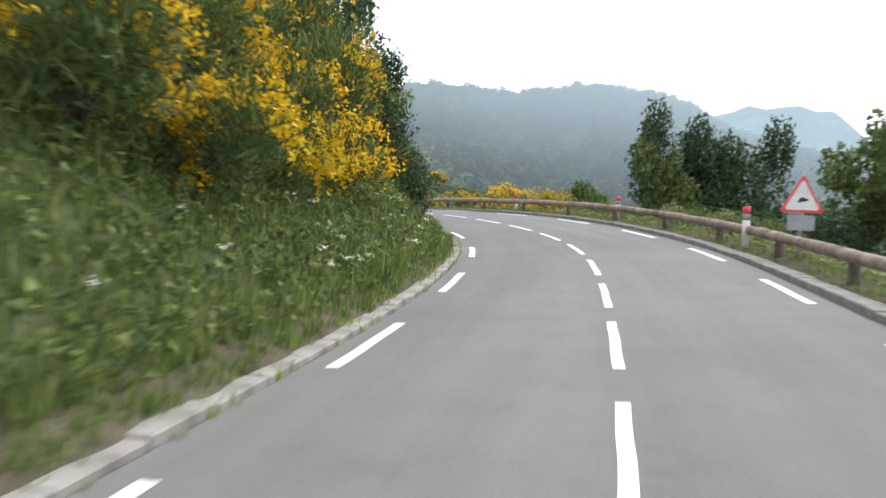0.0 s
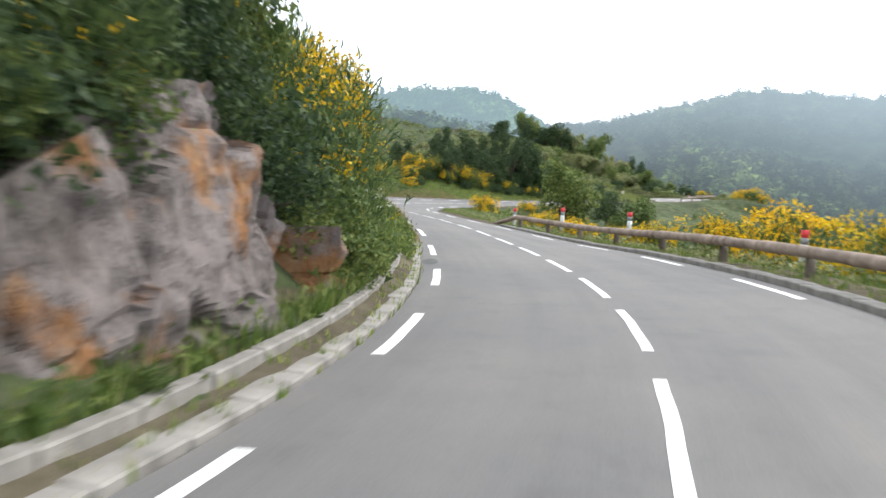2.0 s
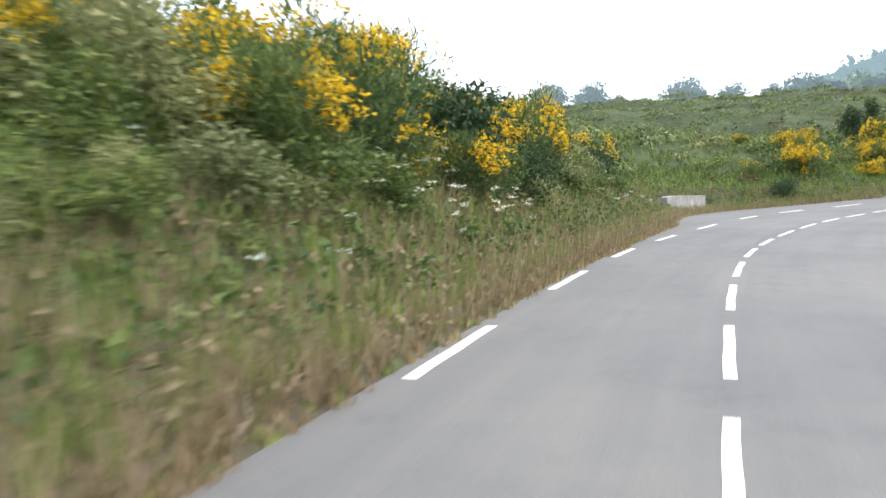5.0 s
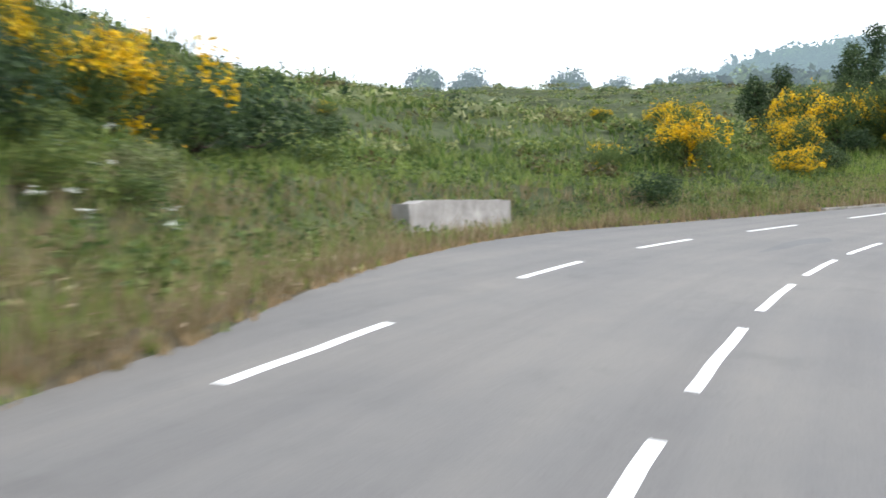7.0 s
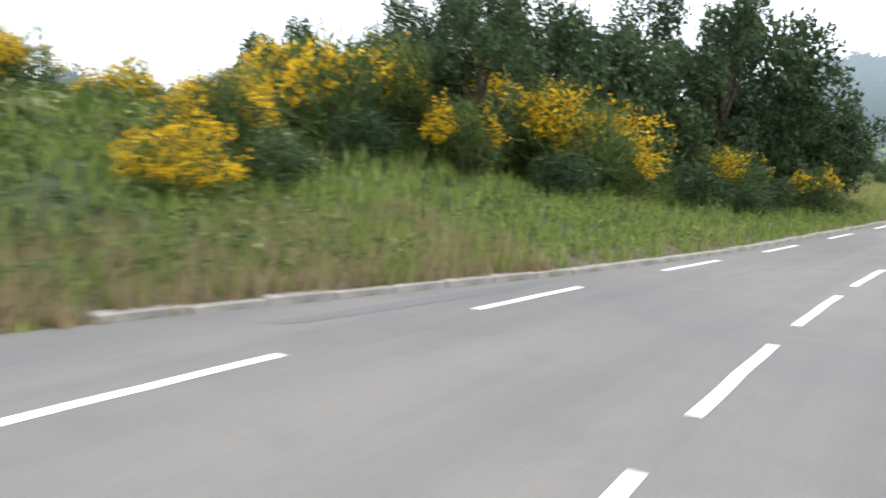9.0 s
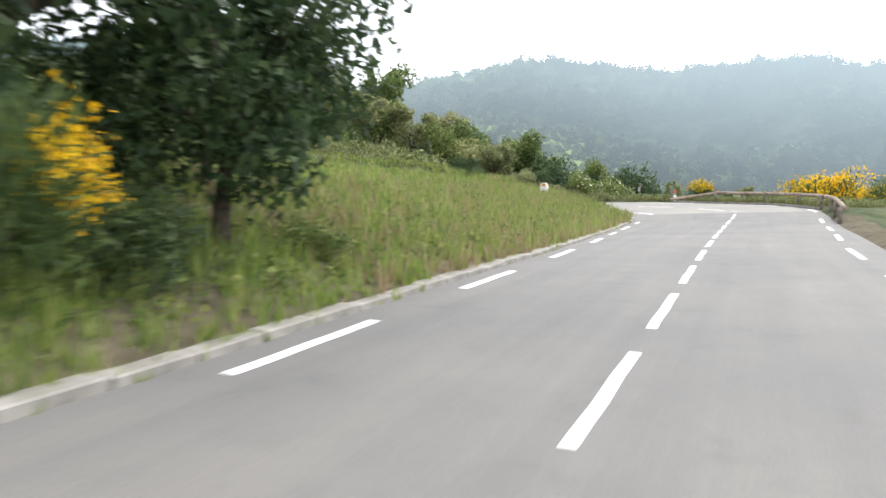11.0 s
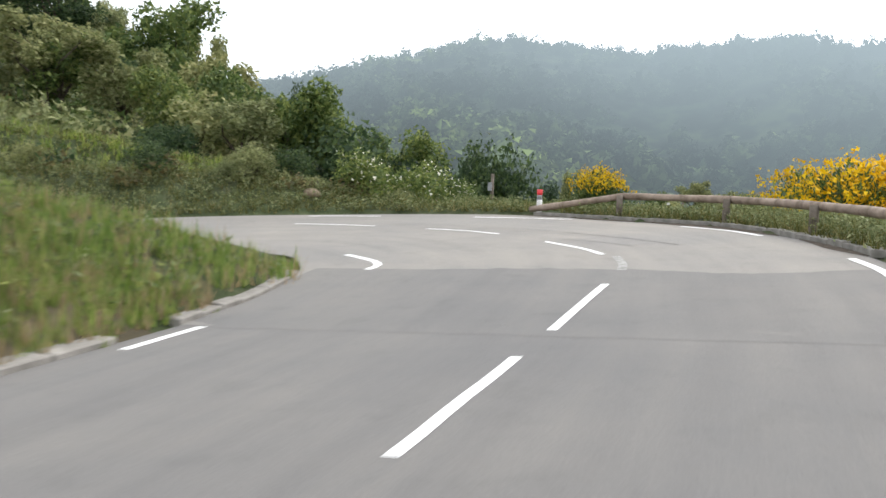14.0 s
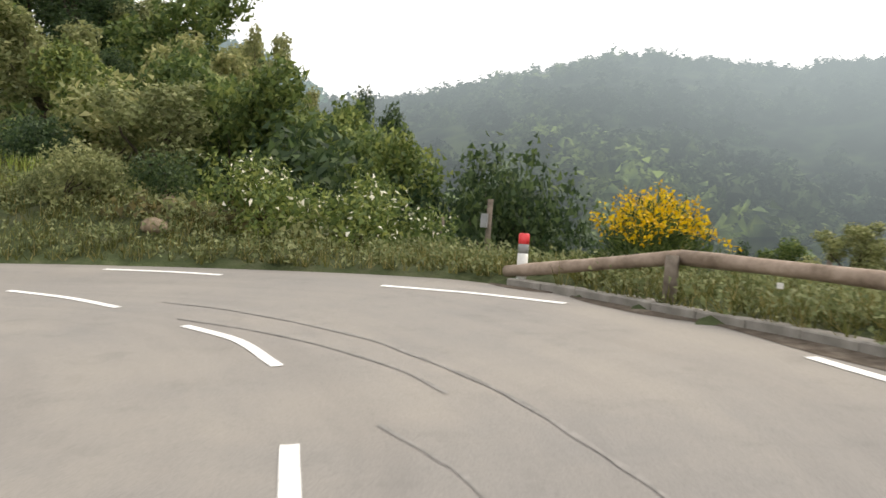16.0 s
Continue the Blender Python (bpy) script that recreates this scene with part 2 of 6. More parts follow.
LEFT_LINE = ([-60, 42, 53, 75, 82, 89, 95, 100, 106, 110, 113, 117, 123, 128, 135, 148, 160, 166, 174.7, 178.5, 184.5, 190], [2.86, 2.78, 2.6, 2.9, 2.98, 3.2, 3.36, 3.66, 3.94, 3.8, 3.63, 3.48, 3.4, 3.2, 2.92, 2.86, 2.92, 3.15, 3.83, 4.15, 4.45, 4.65])
LEFT_EDGE = ([-60, 42, 53, 76, 84, 90, 95, 102, 107, 111, 116, 122, 128, 131, 135, 150, 160, 166, 174.7, 181, 187, 190], [3.15, 3.12, 2.95, 3.1, 3.25, 3.95, 4.6, 7.0, 8.5, 9.0, 7.4, 5.5, 4.1, 3.72, 3.45, 3.3, 3.32, 3.52, 4.18, 4.62, 4.95, 5.0])
RIGHT_EDGE = ([-60, 60, 90, 160, 180, 190], [3.35, 3.4, 4.2, 4.0, 4.4, 4.45])


def spline(first, step, vals, x):
    vals = np.asarray(vals, float)
    u = (np.asarray(x, float) - first) / step
    i = np.clip(np.floor(u).astype(int), 0, len(vals) - 2)
    f = np.clip(u - i, -20, 2)
    g = lambda j: vals[np.clip(j, 0, len(vals) - 1)]
    p0, p1, p2, p3 = g(i - 1), g(i), g(i + 1), g(i + 2)
    inside = p1 + 0.5 * f * (p2 - p0 + f * (2 * p0 - 5 * p1 + 4 * p2 - p3 + f * (3 * (p1 - p2) + p3 - p0)))
    return np.where(u < 0, vals[0] + u * (vals[1] - vals[0]), inside)


S = np.arange(-70.0, 188.01, 0.5)
HEAD = np.radians(np.where(S < -6, HEADING[0] + (S + 6) * -0.12, spline(-6, 5, HEADING, S)))
mid = np.radians(np.where(S + 0.25 < -6, HEADING[0] + (S + 6.25) * -0.12, spline(-6, 5, HEADING, S + 0.25)))
RX = np.r_[0, np.cumsum(-np.sin(mid) * 0.5)][:-1]
RY = np.r_[0, np.cumsum(np.cos(mid) * 0.5)][:-1]
zero = int(np.argmin(abs(S)))
RX, RY = RX - RX[zero] + ORIGIN[0], RY - RY[zero] + ORIGIN[1]
RZ = spline(-6, 8, ROAD_Z, S)
RB = spline(-6, 12, BANK, S)


def road_at(s, lat, up=0.0):
    """Points of the road: s along its centre line, lat to the right of it, up over its surface."""
    x, y, h, z, b = (np.interp(s, S, a) for a in (RX, RY, HEAD, RZ, RB))
    return np.stack([x + np.cos(h) * lat, y + np.sin(h) * lat, z + b * np.clip(lat, -5.5, 5.5) + up], -1)


def heading_at(s):
    return float(np.interp(s, S, HEAD))


# the hairpin after the joint in the asphalt: a sloping apron between an inner and an outer edge
def apron_z(x, y):
    """The outside of the bend lies higher than the inside."""
    u, v = np.maximum(x, -44.0) + 26.0, y - 188.0
    return 10.544 + 0.0588 * u + 0.0823 * v - 0.0024 * u * v


def smooth_line(pts, n):
    p = np.array(pts, float)
    p = np.vstack([2 * p[0] - p[1], p, 2 * p[-1] - p[-2]])
    out = []
    for k in range(1, len(p) - 2):
        for f in np.arange(n) / n:
            a, b, c, d = p[k - 1:k + 3]
            out.append(b + 0.5 * f * (c - a + f * (2 * a - 5 * b + 4 * c - d + f * (3 * (b - c) + d - a))))
    out.append(p[-2])
    return np.array(out)


E0 = road_at(186.0, -4.9)[:2]
E1 = road_at(186.0, 4.42)[:2]
INNER = smooth_line([E0, (-30.05, 180.6), (-30.15, 182.6), (-30.6, 184.4), (-31.6, 186.0), (-34.0, 186.7), (-41.0, 185.2), (-60.0, 178.5), (-90.0, 169.0)], 8)
OUTER = smooth_line([E1, (-20.05, 183.4), (-20.2, 187.7), (-21.2, 191.7), (-23.8, 194.5), (-26.4, 196.55), (-28.6, 197.1), (-33.0, 196.7), (-38.0, 195.6), (-46.0, 192.6), (-60.0, 187.2), (-90.0, 178.0)], 8)


# ---------------------------------------------------------------- the ground
RISE_S = [-70, 8, 20, 27, 36, 46, 60, 78, 92, 100, 108, 122, 136, 150, 164, 176, 190]
RISE_U = [0, 1, 2, 3, 6, 12, 25, 60, 150, 300, 700]
RISE = [
    [0, .35, 2.0, 4.6, 9.0, 15, 28, 50, 70, 90],
    [0, .35, 1.9, 4.4, 9.0, 15, 28, 50, 70, 90],
    [0, .35, 2.4, 5.4, 9.5, 16, 28, 50, 70, 90],
    [0, .2, 2.5, 5.6, 9.3, 15, 26, 46, 66, 90],
    [0, .35, 2.3, 4.7, 8.0, 12, 21, 38, 55, 80],
    [0, .5, 2.0, 4.0, 7.0, 10.5, 18, 33, 48, 75],
    [0, .4, 1.7, 3.5, 6.0, 9, 15, 28, 42, 70],
    [0, .5, 1.9, 3.7, 6.4, 10.4, 19, 37, 52, 74],
    [0, .5, 1.7, 3.4, 6.0, 10.2, 19, 38, 53, 74]]
RISE += [
    [0, .15, 1.6, 2.6, 4.9, 9.8, 22.0, 43, 58, 76],
    [0, .05, 1.75, 2.4, 3.9, 8.4, 20.0, 40, 54, 74],
    [0, .2, .7, 1.7, 3.3, 6.6, 14.4, 29, 43, 68],
    [0, .3, .9, 1.6, 2.7, 4.6, 9, 20, 36, 66],
    [0, .3, 1.0, 1.8, 2.9, 4.6, 9, 20, 36, 66],
    [0, .28, .9, 1.5, 2.3, 3.0, 5.5, 18, 36, 66],
    [0, .3, 1.05, 1.75, 2.4, 2.8, 4.2, 15, 36, 66],
    [0, .3, 1.05, 1.8, 2.4, 2.6, 3.2, 13, 36, 66]]
for row in RISE:
    row.insert(2, (row[1] + row[2]) / 2 if row[4] not in (4.9, 3.9) else 0.4)
FALL_S = [-70, 60, 78, 100, 130, 190]
FALL_U = [0, 1, 3, 6, 12, 25, 60, 150, 300, 700]
FALL = [
    [0, .05, -.3, -1.3, -4.0, -9.5, -25, -52, -66, -66], [0, .05, -.3, -1.1, -3.0, -7.5, -21, -46, -62, -66],
    [0, .1, .0, -.3, -1.2, -3.5, -15, -42, -62, -66], [0, .1, .1, .0, -.5, -2.4, -12, -40, -62, -66],
    [0, .1, -.1, -.6, -2.0, -5, -16, -42, -62, -66], [0, .05, -.3, -1.0, -2.6, -6, -18, -44, -62, -66]]


def table(ss, us, rows, s, u):
    rows = np.array(rows, float)
    ss = np.array(ss, float)
    k = np.clip(np.searchsorted(ss, s) - 1, 0, len(ss) - 2)
    f = np.clip((s - ss[k]) / (ss[k + 1] - ss[k]), 0, 1)
    f = f * f * (3 - 2 * f)
    cols = np.array([np.interp(u, us, r) for r in rows])
    n = np.arange(len(s))
    return cols[k, n] * (1 - f) + cols[k + 1, n] * f


def near_line(x, y, line):
    """Distance of each point to a finely cut line, and the index of the nearest vertex."""
    a, b = line[:-1], line[1:]
    best, idx = np.full(len(x), 1e18), np.zeros(len(x), int)
    for k in range(len(a)):
        d = b[k] - a[k]
        f = np.clip(((x - a[k, 0]) * d[0] + (y - a[k, 1]) * d[1]) / (d @ d), 0, 1)
        r = (x - a[k, 0] - f * d[0]) ** 2 + (y - a[k, 1] - f * d[1]) ** 2
        m = r < best
        best[m], idx[m] = r[m], k
    return np.sqrt(best), idx


APRON = np.vstack([INNER, OUTER[::-1]])


def in_polygon(x, y, poly):
    inside = np.zeros(len(x), bool)
    j = len(poly) - 1
    for i in range(len(poly)):
        xi, yi, xj, yj = *poly[i], *poly[j]
        if yi != yj:
            inside ^= ((yi > y) != (yj > y)) & (x < (xj - xi) * (y - yi) / (yj - yi) + xi)
        j = i
    return inside


COARSE = np.arange(0, len(S), 2)


def to_road(x, y):
    """s and lat of the nearest point of the road's centre line."""
    out_s, out_l = np.empty(len(x)), np.empty(len(x))
    for a in range(0, len(x), 20000):
        xs, ys = x[a:a + 20000], y[a:a + 20000]
        j = COARSE[((xs[:, None] - RX[COARSE]) ** 2 + (ys[:, None] - RY[COARSE]) ** 2).argmin(1)]
        dx, dy = xs - RX[j], ys - RY[j]
        out_l[a:a + 20000] = dx * np.cos(HEAD[j]) + dy * np.sin(HEAD[j])
        out_s[a:a + 20000] = np.clip(S[j] - dx * np.sin(HEAD[j]) + dy * np.cos(HEAD[j]), S[0], S[-1])
    return out_s, out_l


def bumps(x, y, size, seed=0.0):
    """A cheap, smooth, uneven relief between -1 and 1."""
    v = 0.0
    for k, (a, b, c) in enumerate(((1.0, 0.37, 0.3), (-0.53, 0.91, 1.7), (0.71, -0.83, 4.1), (0.21, 1.13, 2.2), (-1.21, -0.35, 5.3))):
        v = v + np.sin((x * a + y * b) * 2 * np.pi / size * (0.8 + 0.17 * k) + c + seed)
    return v / 5


def ground_z(x, y, sunk=True):
    x, y = np.asarray(x, float), np.asarray(y, float)
    s, lat = to_road(x, y)
    edge_l, edge_r = np.interp(s, *LEFT_EDGE), np.interp(s, *RIGHT_EDGE)
    zc = np.interp(s, S, RZ) + np.interp(s, S, RB) * np.clip(lat, -5.5, 5.5)
    far_along = np.hypot(x - np.interp(s, S, RX), y - np.interp(s, S, RY))
    u_l, u_r = np.where(lat < 0, far_along - edge_l, -1.0), np.where(lat >= 0, far_along - edge_r, -1.0)
    d_in, _ = near_line(x, y, INNER)
    d_out, k_out = near_line(x, y, OUTER)
    apron = in_polygon(x, y, APRON)
    az = apron_z(x, np.clip(y, 170, 200))
    north = (~apron) & (d_out < d_in) & (y > np.interp(x, [-90, -40, -30, -22, -10], [173.5, 190, 189, 180, 175]))
    # south and west of the hairpin
    u = np.maximum(np.where(y > 165, np.minimum(u_l, d_in), u_l), 0)
    left = zc + table(RISE_S, RISE_U, RISE, s, u)
    near_in = np.clip(1 - d_in / 9, 0, 1) * np.clip((y - 168) / 8, 0, 1)
    left = left * (1 - near_in) + (az + table(RISE_S, RISE_U, RISE, s, u)) * near_in
    right = zc + table(FALL_S, FALL_U, FALL, s, np.maximum(u_r, 0))
    z = np.where(lat < 0, left, right)
    # the far side of the hairpin: a bank that climbs to the west and a fall to the east
    climb = np.interp(d_out, [0, 1, 2.6, 5.0, 6.2, 9.0, 12, 25, 60, 150, 300, 700], [0, .45, 1.5, 2.0, 3.3, 4.0, 5.6, 9.8, 17, 32, 46, 66])
    drop = np.interp(d_out, [0, 1, 3, 6, 12, 25, 60, 150, 300, 700], [.1, .15, .05, -.35, -1.6, -4.8, -16, -42, -62, -66])
    f = np.clip((np.degrees(np.arctan2(-26.5 - x, np.maximum(y - 192.5, 0.01))) - 15 + 26 * np.clip((d_out - 12) / 26, 0, 1)) / 70, 0, 1)
    f = f * f * (3 - 2 * f)
    ny = az + f * climb + (1 - f) * drop
    z = np.where(north, ny, z)
    away = np.minimum(np.minimum(np.where(u_l > 0, u_l, 1e9), np.where(u_r > 0, u_r, 1e9)), np.minimum(d_in, d_out))
    rough = np.clip(away / 6, 0, 1)
    z = z + rough * (0.35 * bumps(x, y, 7) + 0.15 * bumps(x, y, 2.6, 2)) + np.clip(away / 60, 0, 1) * 2.5 * bumps(x, y, 45, 1)
    on_road = (lat > -edge_l) & (lat < edge_r) & (far_along < 9) & ~north
    if sunk:
        deep = np.clip(np.minimum(lat + edge_l, edge_r - lat) / 0.4, 0, 1) * 0.35 + 0.05
        z = np.where(on_road, zc - deep, z)
        z = np.where(apron, az - 0.4 * np.clip(np.minimum(d_in, d_out) / 0.4, 0.2, 1), z)
    else:
        z = np.where(on_road, zc, np.where(apron, az, z))
    return z


def spread(a, b, step, far, growth):
    mid_pts = list(np.arange(a, b + step / 2, step))
    out, d = [], step
    v = b
    while v < far:
        d *= growth
        v += d
        out.append(v)
    back, d, v = [], step, a
    while v > -far:
        d *= growth
        v -= d
        back.append(v)
    return np.array(back[::-1] + mid_pts + out)


def mesh_of(name, verts, faces, mat=None, smooth=True):
    me = bpy.data.meshes.new(name)
    verts, faces = np.asarray(verts, np.float32), np.asarray(faces, np.int32)
    n = faces.shape[1]
    me.vertices.add(len(verts))
    me.vertices.foreach_set("co", verts.ravel())
    me.loops.add(faces.size)
    me.loops.foreach_set("vertex_index", faces.ravel())
    me.polygons.add(len(faces))
    me.polygons.foreach_set("loop_start", np.arange(0, faces.size, n, dtype=np.int32))
    me.polygons.foreach_set("use_smooth", np.full(len(faces), smooth))
    me.update(calc_edges=True)
    me.validate()
    if mat:
        me.materials.append(mat)
    return me


def grid_faces(nu, nv):
    i, j = np.meshgrid(np.arange(nu - 1), np.arange(nv - 1), indexing="ij")
    a = (i * nv + j).ravel()
    return np.stack([a, a + nv, a + nv + 1, a + 1], -1)


gx, gy = spread(-78, 32, 0.9, 2600, 1.16), spread(-14, 226, 0.9, 2600, 1.16)
XX, YY = np.meshgrid(gx, gy, indexing="ij")
GZ = ground_z(XX.ravel(), YY.ravel())
ground = new("ground", mesh_of("ground", np.stack([XX.ravel(), YY.ravel(), GZ], -1), grid_faces(len(gx), len(gy)), M_SOIL))
tagged(ground, "hillside ground with grass and scrub soil", "ground", kind="structure")


def strip(name, s0, s1, lats, ups, mat, step=0.5, close=False):
    """A band along the road, its section given by lats (functions of s or numbers) and heights."""
    ss = np.arange(s0, s1 + step / 2, step)
    cols = []
    for lat, up in zip(lats, ups):
        l = lat(ss) if callable(lat) else np.full(len(ss), lat)
        h = up(ss, l) if callable(up) else up
        cols.append(road_at(ss, l, h))
    v = np.stack(cols, 1).reshape(-1, 3)
    me = mesh_of(name, v, grid_faces(len(ss), len(lats)), mat)
    across = np.array([lat(ss) if callable(lat) else np.full(len(ss), lat) for lat in lats]).T.ravel()
    flat_uv(me, across, np.repeat(ss, len(lats)))
    return new(name, me)


def flat_uv(me, u, v):
    """A texture map that runs along the driving line."""
    idx = np.empty(len(me.loops), np.int32)
    me.loops.foreach_get("vertex_index", idx)
    me.uv_layers.new(name="along").data.foreach_set("uv", np.stack([u[idx], v[idx]], -1).astype(np.float32).ravel())


edge_l = lambda s: -np.interp(s, *LEFT_EDGE)
edge_r = lambda s: np.interp(s, *RIGHT_EDGE)
road = strip("road", -68, 186.5, [edge_l] + [(lambda k: (lambda s: edge_l(s) + (edge_r(s) - edge_l(s)) * k / 8))(k) for k in range(1, 8)] + [edge_r], [0.0] * 9, M_ASPHALT)
tagged(road, "grey worn asphalt mountain road between verge and rail", "road", kind="structure")

# the lighter asphalt of the hairpin, one sheet lofted between its edges
n_in, n_out = len(INNER), len(OUTER)
tt = np.linspace(0, 1, 90)
inn = np.stack([np.interp(tt * (n_in - 1), np.arange(n_in), INNER[:, k]) for k in (0, 1)], -1)
out_ = np.stack([np.interp(tt * (n_out - 1), np.arange(n_out), OUTER[:, k]) for k in (0, 1)], -1)
ww = np.linspace(0, 1, 25)[None, :, None]
ap = inn[:, None] * (1 - ww) + out_[:, None] * ww
apz = apron_z(ap[..., 0], ap[..., 1]) - 0.004
hairpin = new("road_hairpin", mesh_of("road_hairpin", np.concatenate([ap, apz[..., None]], -1).reshape(-1, 3), grid_faces(90, 25), M_ASPHALT_LIGHT))
flat_uv(hairpin.data, np.tile(np.linspace(0, 9, 25), 90), np.repeat(np.linspace(0, 60, 90), 25))
tagged(hairpin, "pale grey asphalt of a hairpin bend", "road", kind="structure")


def verge(name, s0, s1, side, width, mat):
    us = [-0.15, 0.0, 0.3, 0.7, 1.2, width]
    ss = np.arange(s0, s1 + 0.25, 0.5)
    cols = []
    for u in us:
        lat = (edge_l(ss) - u) if side < 0 else (edge_r(ss) + u)
        p = road_at(ss, lat)
        if u > 0.2:
            z = ground_z(p[:, 0], p[:, 1], sunk=False) + (0.05 if u < width else -0.35)
            p[:, 2] = z + 0.05 * bumps(p[:, 0], p[:, 1], 1.1, u) * (u < width)
        else:
            p[:, 2] -= 0.04
        cols.append(p)
    v = np.stack(cols, 1).reshape(-1, 3)
    return tagged(new(name, mesh_of(name, v, grid_faces(len(ss), len(us)), mat)), "earth verge with dry grass along the asphalt", "verge", kind="structure")


verge("verge_left", -30, 185.5, -1, 2.2, M_VERGE)
verge("verge_right", -30, 185.5, 1, 2.2, M_VERGE)


def dash(name, s0, s1, lat, width, mat, parent=None, up=0.004):
    ss = np.linspace(s0, s1, 7)
    l = lat(ss) if callable(lat) else np.full(len(ss), lat)
    wob = 0.006 * np.sin(ss * 9.0)
    v = np.concatenate([road_at(ss, l - width / 2 + wob, up), road_at(ss, l + width / 2 + wob, up)])
    f = [[k, k + 7, k + 8, k + 1] for k in range(6)]
    ob = new(name, mesh_of(name, v, f, mat))
    if parent:
        ob.parent = parent
    return ob


for k in range(-6, 43):
    dash("centre_line_dash", 4.33 * k, 4.33 * k + 3.0, 0.0, 0.125, M_PAINT, road)
left_line = lambda s: -np.interp(s, *LEFT_LINE)
LEFT_DASHES = [4.0 + 6.45 * k for k in range(-4, 11)] + [75.3, 81.5, 87.7, 93.7, 100.6, 106.5, 112.3, 118.2, 124.2, 130.1, 135.9, 141.9, 147.8, 153.6, 159.5, 165.5, 171.8, 178.45, 184.5]
for s0 in LEFT_DASHES:
    n = 2.75 if 80 < s0 < 170 else 3.0
    dash("edge_line_dash", s0, s0 + n, left_line, 0.15, M_PAINT, road)
for k in range(-4, 28):
    dash("edge_line_dash", 9.2 + 6.36 * k, 9.2 + 6.36 * k + 3.1, lambda s: np.interp(s, [48, 56, 90, 165, 175, 188], [3.0, 2.75, 3.3, 3.3, 3.8, 4.05]), 0.15, M_PAINT, road)


def arc_dash(name, pts, width, mat, up=0.004):
    p = smooth_line(pts, 5)
    t = np.gradient(p, axis=0)
    n = np.stack([-t[:, 1], t[:, 0]], -1) / np.linalg.norm(t, axis=1)[:, None]
    a, b = p - n * width / 2, p + n * width / 2
    q = np.vstack([a, b])
    v = np.c_[q, apron_z(q[:, 0], q[:, 1]) + up]
    m = len(p)
    ob = new(name, mesh_of(name, v, [[k, k + 1, k + 1 + m, k + m] for k in range(m - 1)], mat))
    ob.parent = hairpin
    return ob


arc_dash("centre_line_dash", [(-24.62, 185.15), (-25.0, 186.35), (-25.8, 187.9)], 0.13, M_PAINT)
arc_dash("centre_line_dash", [(-27.05, 190.0), (-28.1, 191.0), (-29.2, 191.6)], 0.13, M_PAINT)
arc_dash("centre_line_dash", [(-30.9, 192.5), (-32.2, 193.0), (-33.6, 193.3)], 0.13, M_PAINT)
arc_dash("centre_line_dash", [(-25.53, 177.8), (-25.15, 179.5), (-24.77, 181.16)], 0.125, M_PAINT, 0.012)
arc_dash("worn_line_dash", [(-24.42, 182.75), (-24.34, 183.65), (-24.38, 184.8)], 0.16, M_PAINT_WORN)
arc_dash("edge_line_dash", [(-28.98, 183.45), (-28.93, 184.05), (-29.2, 184.75), (-30.0, 185.8)], 0.16, M_PAINT)
arc_dash("edge_line_dash", [(-25.1, 194.9), (-26.65, 195.45), (-28.3, 195.75)], 0.16, M_PAINT)
arc_dash("edge_line_dash", [(-31.5, 196.0), (-32.6, 196.05), (-34.0, 195.95)], 0.16, M_PAINT)
arc_dash("edge_line_dash", [(-20.78, 188.8), (-21.2, 190.4), (-22.15, 192.0)], 0.16, M_PAINT)
arc_dash("edge_line_dash", [(-20.4, 183.8), (-20.5, 182.2), (-20.75, 180.7)], 0.16, M_PAINT)

# the older, darker asphalt ends in a ragged slanting joint
row0 = road_at(np.full(65, 185.9), np.linspace(-4.85, 4.38, 65))
joint = smooth_line([(-30.05, 183.75), (-28.0, 183.38), (-26.0, 183.2), (-24.4, 182.85), (-22.4, 182.05), (-20.2, 182.3)], 12)
jt = np.linspace(0, 1, 65)
joint = np.stack([np.interp(jt * (len(joint) - 1), np.arange(len(joint)), joint[:, k]) for k in (0, 1)], -1)
joint = joint + 0.16 * np.stack([bumps(jt * 9, jt * 3, 1.1), bumps(jt * 9, jt * 5, 0.8, 3)], -1) * np.clip(jt * 3, 0, 1)[:, None]
rows = [row0[:, :2] * (1 - k / 6) + joint * (k / 6) for k in range(7)]
tongue_v = np.vstack([np.c_[r, apron_z(r[:, 0], r[:, 1]) + 0.004] for r in rows])
tongue_v[:65, 2] = row0[:, 2] + 0.002
tongue = new("road_joint", mesh_of("road_joint", tongue_v, grid_faces(7, 65), M_ASPHALT))
flat_uv(tongue.data, np.tile(np.linspace(-3.5, 5.1, 65), 7), np.repeat(np.linspace(187.8, 193, 7), 65))
tagged(tongue, "ragged end of the older grey asphalt at the joint", "road", kind="structure")


# tyre marks, a crack and tar patches in the asphalt
def mark(name, pts, width, mat, parent, up=0.003):
    p = smooth_line(pts, 6)
    t = np.gradient(p, axis=0)
    n = np.stack([-t[:, 1], t[:, 0]], -1) / np.linalg.norm(t, axis=1)[:, None]
    w = width * (0.75 + 0.25 * np.sin(np.arange(len(p)) * 0.9))[:, None]
    q = np.vstack([p - n * w / 2, p + n * w / 2])
    m = len(p)
    v = np.c_[q, apron_z(q[:, 0], q[:, 1]) + up]
    ob = new(name, mesh_of(name, v, [[k, k + 1, k + 1 + m, k + m] for k in range(m - 1)], mat))
    ob.parent = parent
    return ob


